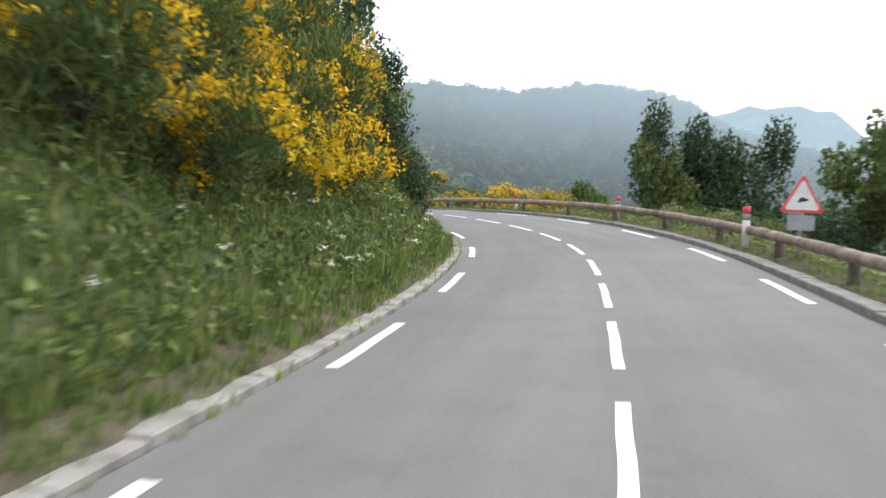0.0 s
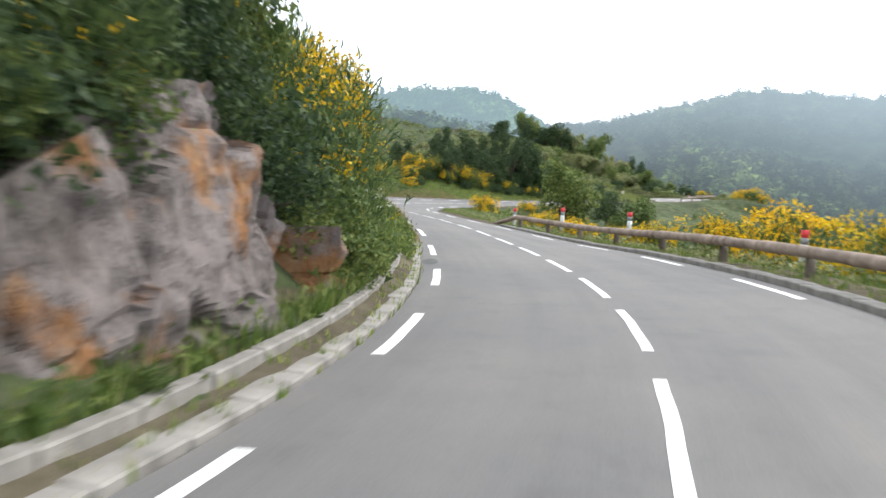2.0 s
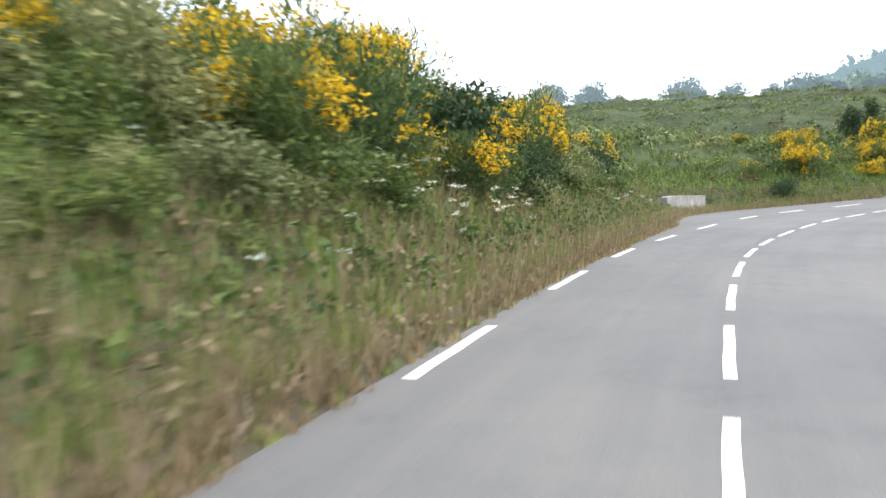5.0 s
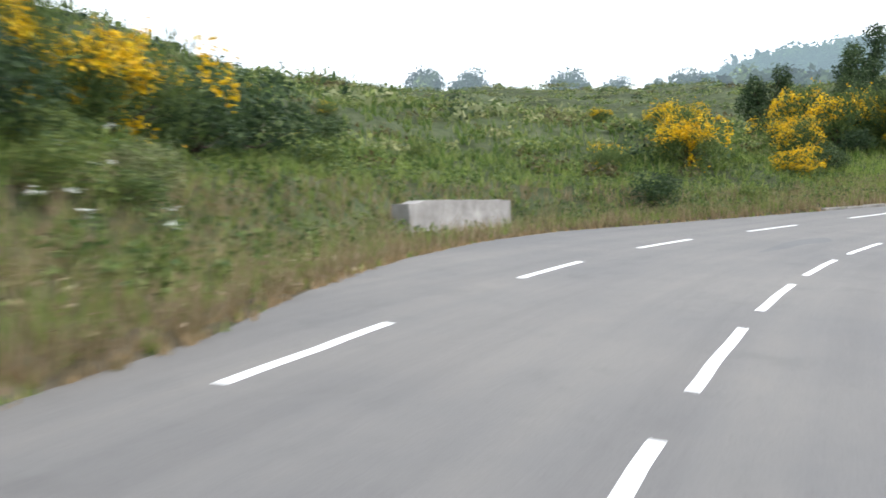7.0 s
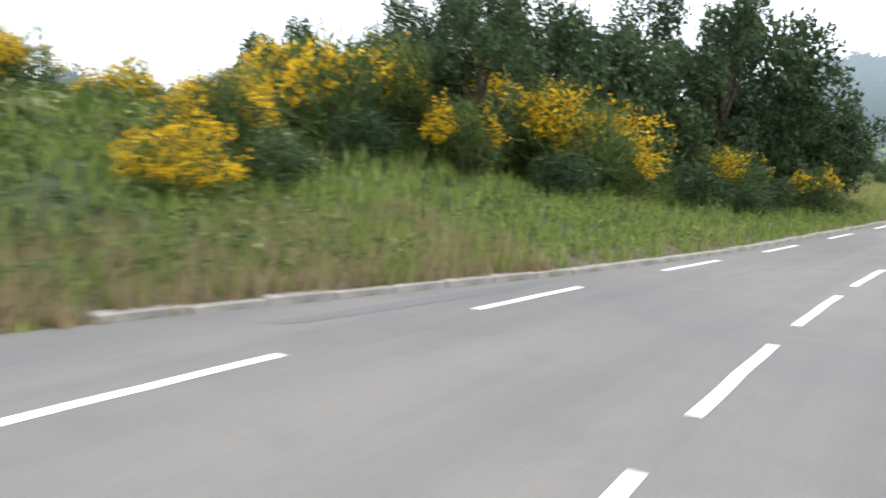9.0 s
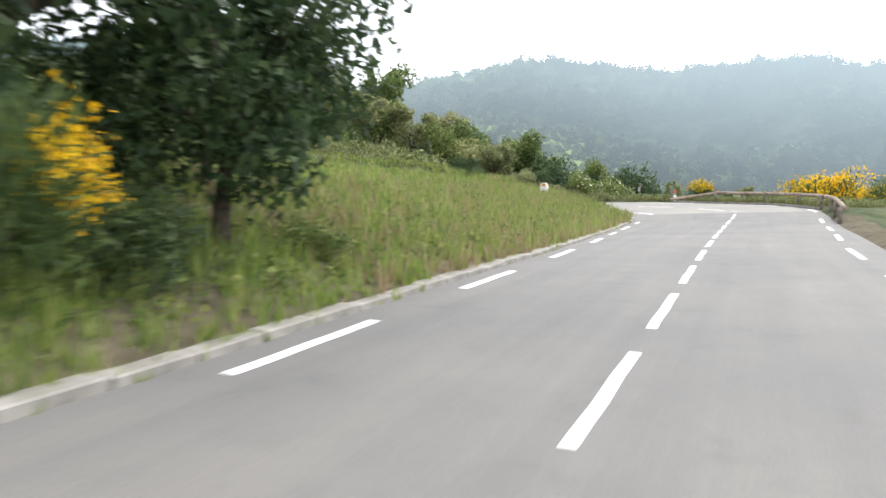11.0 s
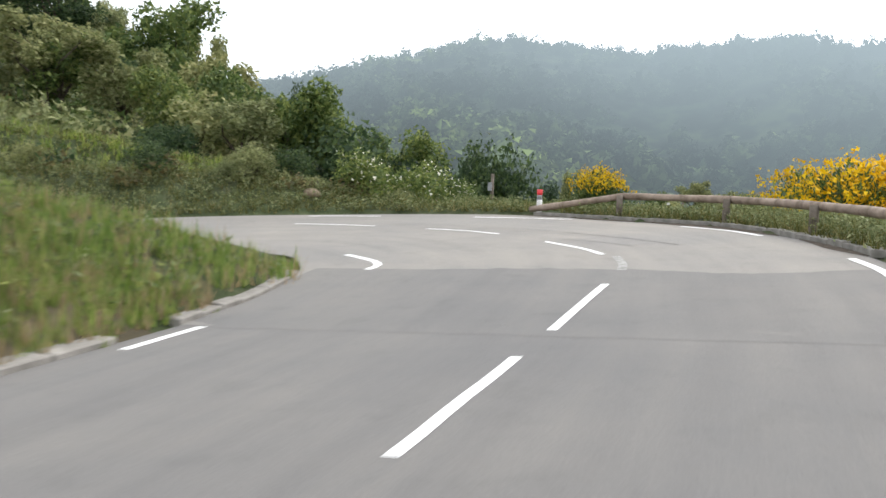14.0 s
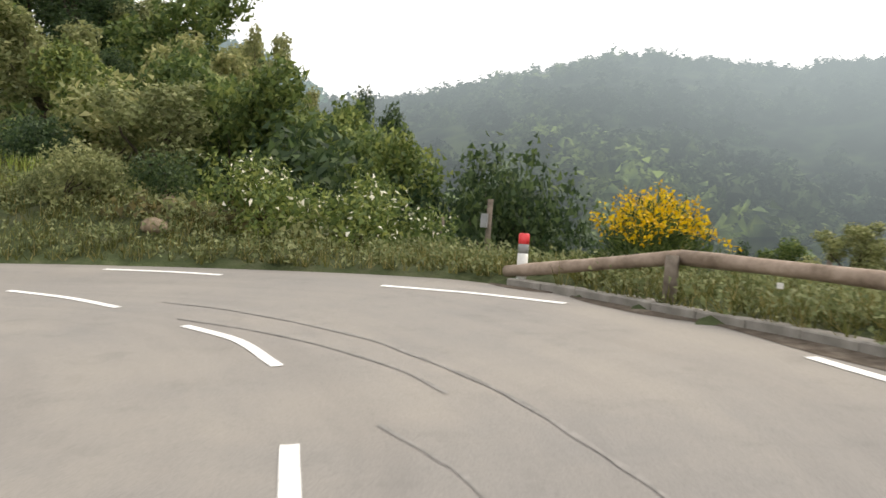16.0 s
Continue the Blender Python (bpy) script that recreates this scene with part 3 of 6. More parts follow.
mark("tyre_mark", [(-30.6, 193.1), (-29.39, 192.81), (-28.06, 192.24), (-26.76, 191.51), (-25.95, 190.83), (-25.18, 190.11), (-24.56, 189.41), (-24.1, 188.78), (-23.72, 188.23), (-23.4, 187.74), (-22.9, 186.8)], 0.07, M_SKID, hairpin)
mark("tyre_mark", [(-29.6, 192.0), (-28.3, 191.6), (-27.14, 191.05), (-25.94, 190.25), (-25.2, 189.5)], 0.05, M_SKID, hairpin)
mark("tyre_mark", [(-25.4, 188.5), (-24.89, 188.03), (-24.62, 187.77), (-24.41, 187.51), (-23.9, 186.7)], 0.05, M_SKID, hairpin)


for n_d, (k0, k1, w_d) in enumerate(((9, 17, 0.30), (18, 31, 0.50), (30, 37, 0.42), (37, 42, 0.3))):
    edge = OUTER[k0:k1]
    tan = np.gradient(edge, axis=0)
    inward = np.stack([-tan[:, 1], tan[:, 0]], -1) / np.linalg.norm(tan, axis=1)[:, None]
    f_d = np.sin(np.linspace(0.15, np.pi - 0.15, len(edge)))[:, None] * (0.85 + 0.2 * np.sin(np.arange(len(edge)) * 0.8 + n_d))[:, None]
    q_d = np.vstack([edge + inward * 0.02, edge + inward * 0.5 * w_d * f_d, edge + inward * w_d * f_d])
    v_d = np.c_[q_d, apron_z(q_d[:, 0], q_d[:, 1]) + np.r_[np.full(len(edge), 0.02), np.full(len(edge), 0.012), np.full(len(edge), 0.001)]]
    part_d = new("dirt", mesh_of("dirt", v_d, grid_faces(3, len(edge)), M_DIRT))
    part_d.parent = hairpin


def road_patch(name, pts, mat, up=0.003):
    """A flat patch on the road from s, lat outline points."""
    p = np.array(smooth_line(list(pts) + [pts[0]], 5)[:-1])
    c = p.mean(0)
    v = road_at(np.r_[c[0], p[:, 0]], np.r_[c[1], p[:, 1]], up)
    m = len(p)
    ob = new(name, mesh_of(name, v, [[0, k + 1, (k + 1) % m + 1] for k in range(m)][::-1], mat))
    ob.parent = road
    return ob


def road_crack(pts, width):
    p = smooth_line(pts, 6)
    p = p + 0.05 * np.stack([bumps(p[:, 0] * 3, p[:, 1] * 9, 1.0), bumps(p[:, 0] * 4, p[:, 1] * 7, 0.7, 2)], -1)
    m = len(p)
    v = np.vstack([road_at(p[:, 0], p[:, 1] - width / 2, 0.003), road_at(p[:, 0], p[:, 1] + width / 2, 0.003)])
    ob = new("crack", mesh_of("crack", v, [[k, k + 1, k + 1 + m, k + m] for k in range(m - 1)], M_TAR))
    ob.parent = road


road_crack([(86.5, -0.14), (87.9, -0.2), (88.9, -0.28), (89.6, -0.29), (90.5, -0.36), (91.2, -0.31), (92.5, -0.26)], 0.035)
road_patch("worn_patch", [(107.2, -1.6), (108.8, -1.70), (110.5, -1.78), (111.8, -1.48), (111.3, -1.10), (110.7, -1.04), (109.8, -1.30), (108.3, -1.38)], M_WORN)
road_patch("tar_patch", [(40.2, -3.05), (40.9, -3.15), (41.6, -3.0), (41.7, -2.8), (40.9, -2.72), (40.3, -2.85)], M_TAR)
road_patch("tar_patch", [(122.0, -4.6), (124.5, -4.35), (127.0, -4.0), (126.6, -3.75), (124.2, -4.0), (122.2, -4.3)], M_WORN)


# ---------------------------------------------------------------- helpers for things
def part(name, me, parent, label="", m=None):
    ob = new(name, me)
    ob.parent = parent
    if m is not None:
        ob.matrix_local = m
    return tagged(ob, label)


def holder(name, label, category, m, group="", kind=""):
    ob = new(name)
    ob.empty_display_size = 0.2
    ob.matrix_world = m
    return tagged(ob, label, category, group, kind)


def bm_mesh(name, bm, mat, smooth=False):
    me = bpy.data.meshes.new(name)
    bm.to_mesh(me)
    bm.free()
    me.materials.append(mat)
    if smooth:
        me.polygons.foreach_set("use_smooth", [True] * len(me.polygons))
    return me


def box_mesh(name, sx, sy, sz, mat, bevel=0.01, z0=0.0):
    bm = bmesh.new()
    bmesh.ops.create_cube(bm, size=1.0)
    for v in bm.verts:
        v.co = Vector((v.co.x * sx, v.co.y * sy, (v.co.z + 0.5) * sz + z0))
    if bevel:
        bmesh.ops.bevel(bm, geom=bm.edges[:], offset=bevel, segments=2, affect="EDGES")
    return bm_mesh(name, bm, mat)


def tube(pts, radii, sides=8, seed=0, knobby=0.0):
    """Vertices and quads of a tapering tube along points."""
    pts, radii = np.asarray(pts, float), np.asarray(radii, float)
    t = np.gradient(pts, axis=0)
    t /= np.linalg.norm(t, axis=1)[:, None] + 1e-9
    ref = np.where(abs(t[:, 2:3]) > 0.9, [[1.0, 0, 0]], [[0, 0, 1.0]])
    a = np.cross(t, ref)
    a /= np.linalg.norm(a, axis=1)[:, None]
    b = np.cross(t, a)
    ang = np.arange(sides) * 2 * np.pi / sides
    rng = np.random.RandomState(seed)
    r = radii[:, None] * (1 + knobby * (rng.rand(len(pts), sides) - 0.5))
    v = pts[:, None] + r[..., None] * (np.cos(ang)[None, :, None] * a[:, None] + np.sin(ang)[None, :, None] * b[:, None])
    f = []
    for i in range(len(pts) - 1):
        for j in range(sides):
            k = (j + 1) % sides
            f.append((i * sides + j, i * sides + k, (i + 1) * sides + k, (i + 1) * sides + j))
    v = v.reshape(-1, 3)
    n = len(v)
    v = np.vstack([v, pts[:1], pts[-1:]])
    e = (len(pts) - 1) * sides
    for j in range(sides):
        k = (j + 1) % sides
        f.append((n, k, j, j))
        f.append((n + 1, e + j, e + k, e + k))
    return v, f


def poly_mesh(name, v, f, mat, smooth=True):
    me = bpy.data.meshes.new(name)
    me.from_pydata([tuple(p) for p in v], [], [tuple(dict.fromkeys(q)) for q in f])
    me.materials.append(mat)
    me.polygons.foreach_set("use_smooth", [smooth] * len(me.polygons))
    me.update()
    return me


def gz(x, y):
    return float(ground_z(np.array([x]), np.array([y]), sunk=False)[0])


# ---------------------------------------------------------------- wooden crash rail


def rail_run(label, line, posts, rise=0.62, radius=0.115, end_drop=(True, True)):
    """A log rail on wooden posts. line: points along the ground; posts: indices at which one stands."""
    line = np.array(line, float)
    base = holder("crash_rail", label, "crash rail", Matrix.Translation(line[0]), "wooden crash rails")
    o = line[0]
    for n, (a, b) in enumerate(zip(posts[:-1], posts[1:])):
        pts = line[a:b + 1] - o
        up = np.full(len(pts), rise)
        if n == 0 and end_drop[0]:
            up = np.linspace(0.06, rise, len(pts))
        if n == len(posts) - 2 and end_drop[1]:
            up = np.linspace(rise, 0.06, len(pts))
        pts = pts + np.c_[np.zeros((len(pts), 2)), up]
        pts[0] += (pts[1] - pts[0]) * 0.01
        v, f = tube(pts, radius * (1 + 0.06 * np.sin(np.arange(len(pts)) * 1.3 + n)), 12, n, 0.05)
        part("log", poly_mesh("log", v, f, M_LOG), base, "weathered grey round wooden log")
    for n, a in enumerate(posts):
        if (n == 0 and end_drop[0]) or (n == len(posts) - 1 and end_drop[1]):
            continue
        p = line[a] - o
        k = min(a + 1, len(line) - 1)
        d = line[k] - line[k - 1]
        side = np.array([d[1], -d[0], 0]) / np.hypot(d[0], d[1])
        q = p + side * (radius + 0.06)
        v, f = tube([q + (0, 0, -0.4), q + (0, 0, rise * 0.6), q + (0, 0, rise + 0.02)], [0.105, 0.102, 0.098], 10, a, 0.05)
        part("post", poly_mesh("post", v, f, M_POST), base)
    return base


def rail_line(s0, s1, lat, step=0.725):
    ss = np.arange(s0, s1 + 0.01, step)
    p = road_at(ss, lat(ss) if callable(lat) else np.full(len(ss), lat))
    p[:, 2] = np.maximum(p[:, 2] - 0.05, 0) + 0.02
    return p


step = 4.35 / 6
line = rail_line(15.4 - 4.35 * 7, 15.4 + 4.35 * 12.0, lambda s: np.interp(s, [-20, 50, 64, 68], [4.0, 4.0, 3.95, 4.05]), step)
rail_run("long weathered round-log crash rail on wooden posts", line, list(range(0, len(line), 6)))

hp = smooth_line([(-26.5, 197.05), (-23.55, 195.0), (-20.85, 192.0), (-19.75, 187.8), (-19.6, 183.45), (-20.3, 179.2), (-21.3, 175.0), (-22.3, 170.9)], 6)
hp = np.c_[hp, [apron_z(x, y) + 0.12 for x, y in hp]]
rail_run("weathered round-log crash rail round the hairpin bend", hp, list(range(0, len(hp), 6)), 0.60, 0.105, (True, False))

hairpin_rail = [o for o in scene.objects if o.name.startswith("crash_rail")][-1]
part("reflector", box_mesh("reflector", 0.09, 0.02, 0.07, M_WHITE, 0.004), hairpin_rail, "small white reflector plate", hairpin_rail.matrix_world.inverted() @ pose(-22.37, 193.36, float(apron_z(-22.3, 193.4)) + 0.52, 0, 0, -48))
# ---------------------------------------------------------------- delineator posts
def delineator(x, y, z):
    base = holder("delineator_post", "white plastic delineator post with a red cap", "road marker", Matrix.Translation((x, y, z)), "roadside delineator posts")
    v, f = tube([(0, 0, -0.15), (0, 0, 0.3), (0, 0, 0.52)], [0.085, 0.09, 0.092], 14)
    shaft = part("shaft", poly_mesh("shaft", v, f, M_WHITE), base)
    v, f = tube([(0, 0, 0.515), (0, 0, 0.60), (0, 0, 0.685)], [0.0905, 0.0905, 0.0905], 14)
    part("band", poly_mesh("band", v, f, M_GREY), shaft, "grey reflective band")
    v, f = tube([(0, 0, 0.68), (0, 0, 0.76), (0, 0, 0.85), (0, 0, 0.865)], [0.093, 0.094, 0.092, 0.080], 14)
    part("cap", poly_mesh("cap", v, f, M_RED), shaft, "bright red plastic cap")
    return base


for x, y, top in ((10.75, 21.9, 3.98), (9.4, 36.7, 4.56), (5.1, 47.2, 4.76), (-2.1, 58.9, 5.15)):
    delineator(x, y, top - 0.865)
for s, lat, top in ((58.4, 4.6, 5.22), (65.6, 4.55, 5.15)):
    p = road_at(s, lat)
    delineator(p[0], p[1], top - 0.865)
delineator(-26.2, 196.9, apron_z(-26.2, 196.9))

# ---------------------------------------------------------------- warning sign
def warning_sign(x, y, z, turn):
    base = holder("warning_sign", "triangular white warning sign with a red border on a steel pole", "road sign", Matrix.Translation((x, y, z)) @ pose(0, 0, 0, 0, 0, turn))
    v, f = tube([(0, 0.03, -1.2), (0, 0.03, 0.2), (0, 0.03, 1.15)], [0.04, 0.04, 0.04], 10)
    part("pole", poly_mesh("pole", v, f, M_STEEL), base)

    def triangle(side, thick, y0, mat, name, lift=0.0):
        bm = bmesh.new()
        h = side * math.sqrt(3) / 2
        pts = []
        for cx, cz in ((-side / 2, 0), (side / 2, 0), (0, h)):
            for k in range(5):
                ang = {0: 210, 1: 330, 2: 90}[len(pts) // 5] + (k - 2) * 30
                d = Vector((0, 0, h / 3)) - Vector((cx, 0, cz))
                c = Vector((cx, 0, cz)) + d.normalized() * 0.09
                pts.append(c + Vector((math.cos(radians(ang)), 0, math.sin(radians(ang)))) * 0.045)
        vs = [bm.verts.new(p + Vector((0, y0, 0.22 + lift))) for p in pts]
        fc = bm.faces.new(vs)
        ex = bmesh.ops.extrude_face_region(bm, geom=[fc])
        for g in ex["geom"]:
            if isinstance(g, bmesh.types.BMVert):
                g.co.y += thick
        bmesh.ops.recalc_face_normals(bm, faces=bm.faces)
        return bm_mesh(name, bm, mat)

    part("plate", triangle(1.0, 0.02, -0.02, M_RED, "plate"), base, "red triangular border plate")
    part("face", triangle(0.80, 0.006, -0.027, M_WHITE, "face", 0.058), base, "white triangular face")
    # the pictogram, a small dark car shape
    bm = bmesh.new()
    prof = [(-0.11, 0.0), (0.12, 0.0), (0.13, 0.045), (0.07, 0.055), (0.03, 0.10), (-0.05, 0.10), (-0.10, 0.05)]
    vs = [bm.verts.new((x_, -0.031, 0.46 + z_ + 0.2 * x_)) for x_, z_ in prof]
    fc = bm.faces.new(vs)
    ex = bmesh.ops.extrude_face_region(bm, geom=[fc])
    for g in ex["geom"]:
        if isinstance(g, bmesh.types.BMVert):
            g.co.y += 0.004
    bmesh.ops.recalc_face_normals(bm, faces=bm.faces)
    part("pictogram", bm_mesh("pictogram", bm, M_BLACK), base, "small black car pictogram")
    part("panel", box_mesh("panel", 0.62, 0.02, 0.34, M_STEEL, 0.006, -0.18), base, "plain grey steel plate")
    return base


warning_sign(11.42, 20.0, 3.62, 6)

# ---------------------------------------------------------------- low wall beside the lay-by
wa, wb = road_at(105.9, -9.75), road_at(110.7, -10.5)
wdir = wb - wa
wl = float(np.hypot(wdir[0], wdir[1]))
bm = bmesh.new()
nx, nz = 14, 5
rng = np.random.RandomState(5)
grid = {}
for side in (0, 1):
    for i in range(nx + 1):
        for k in range(nz + 1):
            top = 1.16 + 0.015 * math.sin(i * 1.7) - (0.10 if i in (0, 1) else 0)
            grid[side, i, k] = bm.verts.new((i * wl / nx + (rng.rand() - 0.5) * 0.03, (0.55 if side else 0) + (rng.rand() - 0.5) * 0.035, -0.4 + (top + 0.4) * k / nz))
for i in range(nx):
    for k in range(nz):
        bm.faces.new([grid[0, i, k], grid[0, i + 1, k], grid[0, i + 1, k + 1], grid[0, i, k + 1]])
        bm.faces.new([grid[1, i, k], grid[1, i, k + 1], grid[1, i + 1, k + 1], grid[1, i + 1, k]])
    bm.faces.new([grid[0, i, nz], grid[0, i + 1, nz], grid[1, i + 1, nz], grid[1, i, nz]])
for i in (0, nx):
    for k in range(nz):
        bm.faces.new([grid[0, i, k], grid[0, i, k + 1], grid[1, i, k + 1], grid[1, i, k]])
bmesh.ops.recalc_face_normals(bm, faces=bm.faces)
low_wall = new("low_wall", bm_mesh("low_wall", bm, M_WALL))
low_wall.matrix_world = Matrix.Translation(wa) @ pose(0, 0, 0, 0, 0, math.degrees(math.atan2(wdir[1], wdir[0])))
tagged(low_wall, "low pale grey rendered concrete wall against the bank", "wall")

# ---------------------------------------------------------------- kerbs: single blocks, worn and uneven
KERB_ME = {}


def kerb_block(kind, length, width, height, mat, seed):
    key = (kind, seed % 4)
    if key not in KERB_ME:
        r = np.random.RandomState(seed % 4 + 11)
        bm = bmesh.new()
        bmesh.ops.create_cube(bm, size=1.0)
        for v in bm.verts:
            v.co = Vector((v.co.x * (width + 0.02 * r.rand()), v.co.y * (length - 0.02), v.co.z * height + height / 2 + 0.012 * (r.rand() - 0.5)))
        bmesh.ops.bevel(bm, geom=[e for e in bm.edges], offset=0.018, segments=1, affect="EDGES")
        KERB_ME[key] = bm_mesh("kerb_block", bm, mat)
    return KERB_ME[key]


def kerb(name, label, pts, length, width, height, mat, sink=0.05):
    pts = np.array(pts, float)
    base = holder(name, label, "kerb", Matrix.Translation(pts[0]), kind="structure")
    d = np.r_[0, np.cumsum(np.linalg.norm(np.diff(pts, axis=0), axis=1))]
    n = int(d[-1] / length)
    for k in range(n):
        a, b = ([np.interp(v, d, pts[:, c]) for c in range(3)] for v in (k * length, (k + 1) * length))
        a, b = np.array(a), np.array(b)
        c, t = (a + b) / 2 - pts[0], b - a
        yaw = math.degrees(math.atan2(-t[0], t[1]))
        pitch = math.degrees(math.atan2(t[2], np.hypot(t[0], t[1])))
        ob = new("kerb_block", kerb_block(name, length, width, height, mat, k))
        ob.parent = base
        rr = random.Random(k)
        ob.matrix_local = Matrix.Translation(c + (0, 0, -sink + rr.uniform(-0.012, 0.012))) @ pose(0, 0, 0, pitch, rr.uniform(-2, 2), yaw + rr.uniform(-0.8, 0.8))
    return base


ss = np.arange(-14, 46, 0.5)
kerb("kerb_left_low", "low worn concrete gutter blocks at the foot of the bank", road_at(ss, edge_l(ss) - 0.20), 1.0, 0.36, 0.16, M_CONCRETE, 0.07)
ss = np.arange(22, 42, 0.5)
kerb("kerb_left_back", "raised weathered concrete kerb behind the gutter", road_at(ss, edge_l(ss) - 0.52), 1.0, 0.16, 0.34, M_CONCRETE, 0.07)
ss = np.arange(-14, 66, 0.5)
kerb("kerb_right", "low pale concrete kerb under the log rail", road_at(ss, edge_r(ss) + 0.20), 1.0, 0.36, 0.17, M_CONCRETE, 0.06)
ss = np.arange(121, 185.9, 0.5)
kerb("kerb_left_upper", "grey concrete kerb between asphalt and grass", road_at(ss, edge_l(ss) - 0.19), 1.0, 0.38, 0.26, M_CONCRETE, 0.17)
ko = OUTER[9:41] + 0.22 * np.stack([np.gradient(OUTER[:, 1])[9:41], -np.gradient(OUTER[:, 0])[9:41]], -1) / np.linalg.norm(np.gradient(OUTER, axis=0)[9:41], axis=1)[:, None]
kerb("kerb_hairpin", "pale concrete kerb round the outside of the hairpin", np.c_[ko, apron_z(ko[:, 0], ko[:, 1])], 0.8, 0.40, 0.16, M_CONCRETE, 0.05)
ki = INNER[0:20] + 0.12 * np.stack([-np.gradient(INNER[:, 1])[0:20], np.gradient(INNER[:, 0])[0:20]], -1) / np.linalg.norm(np.gradient(INNER, axis=0)[0:20], axis=1)[:, None]
kerb("kerb_inner", "grey concrete kerb round the inside of the hairpin", np.c_[ki, apron_z(ki[:, 0], ki[:, 1])], 0.5, 0.24, 0.20, M_CONCRETE, 0.12)

# ---------------------------------------------------------------- rock face
def facet(q, size, lift, tilt):
    """How far a face of broken rock stands out at q: each cell is a plane with a lean of its own."""
    d, pts = noise.voronoi(q / size)
    c = Vector(pts[0])
    r = noise.cell_vector(c * 7.3 + Vector((0.37, 0.71, 0.13)))
    o = (q / size - c) * size
    edge = min((d[1] - d[0]) / 0.10, 1.0)
    return lift * (r.x - 0.5) + tilt * ((r.y - 0.5) * o.x + (r.z - 0.35) * o.y) - 0.05 * size * (1 - edge)


def rock_face():
    """A cut in layered rock: leaning planes of two sizes with cracks between them, tallest near its far end."""
    ss, hh = np.arange(21.6, 34.41, 0.075), np.arange(0, 1.2501, 1 / 40)
    v = []
    for s in ss:
        top = float(np.interp(s, [21.6, 22.6, 24, 26, 28.3, 29.8, 30.5, 31.1, 33.0, 34.4], [0.1, 0.7, 1.4, 2.1, 2.9, 3.1, 2.6, 1.75, 0.95, 0.1])) + 0.15 * noise.noise(Vector((s * 0.9, 4.0, 0.0)))
        e = float(edge_l(np.array([s]))[0])
        for h in hh:
            z = min(h, 1.0) * top
            q = Vector((s * 0.96 + 0.28 * z, z - 0.22 * s, 1.3))
            q += noise.noise_vector(q * 0.9) * 0.12
            push = facet(q, 1.5, 0.34, 0.70) + 0.16 * noise.noise(q * 1.5) + 0.08 * noise.noise(q * 3.7) + 0.03 * noise.noise(q * 9.0)
            back = 0.80 + 0.26 * z + max(h - 1.0, 0) * 6.0
            lat = e - back + push * min(1, h * 5 + 0.2) * (1.0 if h <= 1 else max(0, 1 - (h - 1) * 6))
            v.append(road_at(s, lat, -0.2 + z - max(h - 1.0, 0) * 2.4))
    return mesh_of("rock_face", np.array(v), grid_faces(len(ss), len(hh)), M_ROCK, False)


rock = new("rock_face", rock_face())
tagged(rock, "rusty orange and grey broken rock face in the road cut", "rock")


def rock_block(seed, size):
    """An angular block: a ball cut by random planes."""
    rr = random.Random(seed)
    bm = bmesh.new()
    bmesh.ops.create_icosphere(bm, subdivisions=2, radius=1.0)
    for v in bm.verts:
        v.co *= 1.5
    for k in range(9):
        n = Vector((rr.gauss(0, 1), rr.gauss(0, 1), rr.gauss(0, 1))).normalized()
        d = rr.uniform(0.55, 0.9)
        for v in bm.verts:
            o = v.co.dot(n) - d
            if o > 0:
                v.co -= n * o
    for v in bm.verts:
        v.co = Vector((v.co.x * size[0], v.co.y * size[1], v.co.z * size[2])) + noise.noise_vector(v.co * 2.0 + Vector((seed, 0, 0))) * 0.03
    me = bpy.data.meshes.new("rock_block")
    bm.to_mesh(me)
    bm.free()
    me.materials.append(M_ROCK)
    return me


RK = random.Random(12)
for k in range(14):
    s = RK.uniform(23.4, 33.2)
    h = 0.06 + 0.2 * RK.random() ** 1.5
    e = float(edge_l(np.array([s]))[0])
    p = road_at(s, e - 0.70 - 0.9 * h + RK.uniform(-0.05, 0.10), -0.1 + 2.4 * h)
    w = RK.uniform(0.10, 0.24)
    b = part("rock_block", rock_block(k, (w, w * RK.uniform(0.55, 0.9), w * RK.uniform(0.55, 1.0))), rock)
    b.matrix_world = pose(p[0], p[1], p[2], RK.uniform(-25, 25), RK.uniform(-25, 25), RK.uniform(0, 360))

# marker stone in the grass above the bend
def boulder(name, label, p, size, mat, seed):
    bm = bmesh.new()
    bmesh.ops.create_icosphere(bm, subdivisions=3, radius=1.0)
    for v in bm.verts:
        n = noise.fractal(v.co * 1.4 + Vector((seed, 0, 0)), 1.0, 2.0, 4)
        v.co = Vector((v.co.x * size[0], v.co.y * size[1], v.co.z * size[2])) * (1 + 0.22 * n)
    ob = new(name, bm_mesh(name, bm, mat, True))
    ob.location = p
    return tagged(ob, label, "stone")


def slab_mesh(name, outline, thick, mat, bevel):
    """An upright slab: an outline in x and z, thick along y."""
    bm = bmesh.new()
    fc = bm.faces.new([bm.verts.new((x_, -thick / 2, z_)) for x_, z_ in outline])
    ex = bmesh.ops.extrude_face_region(bm, geom=[fc])
    for g in ex["geom"]:
        if isinstance(g, bmesh.types.BMVert):
            g.co.y += thick
    bmesh.ops.recalc_face_normals(bm, faces=bm.faces)
    bmesh.ops.bevel(bm, geom=[e_ for e_ in bm.edges if abs(e_.verts[0].co.y - e_.verts[1].co.y) < 1e-6], offset=bevel, segments=1, affect="EDGES")
    return bm_mesh(name, bm, mat)


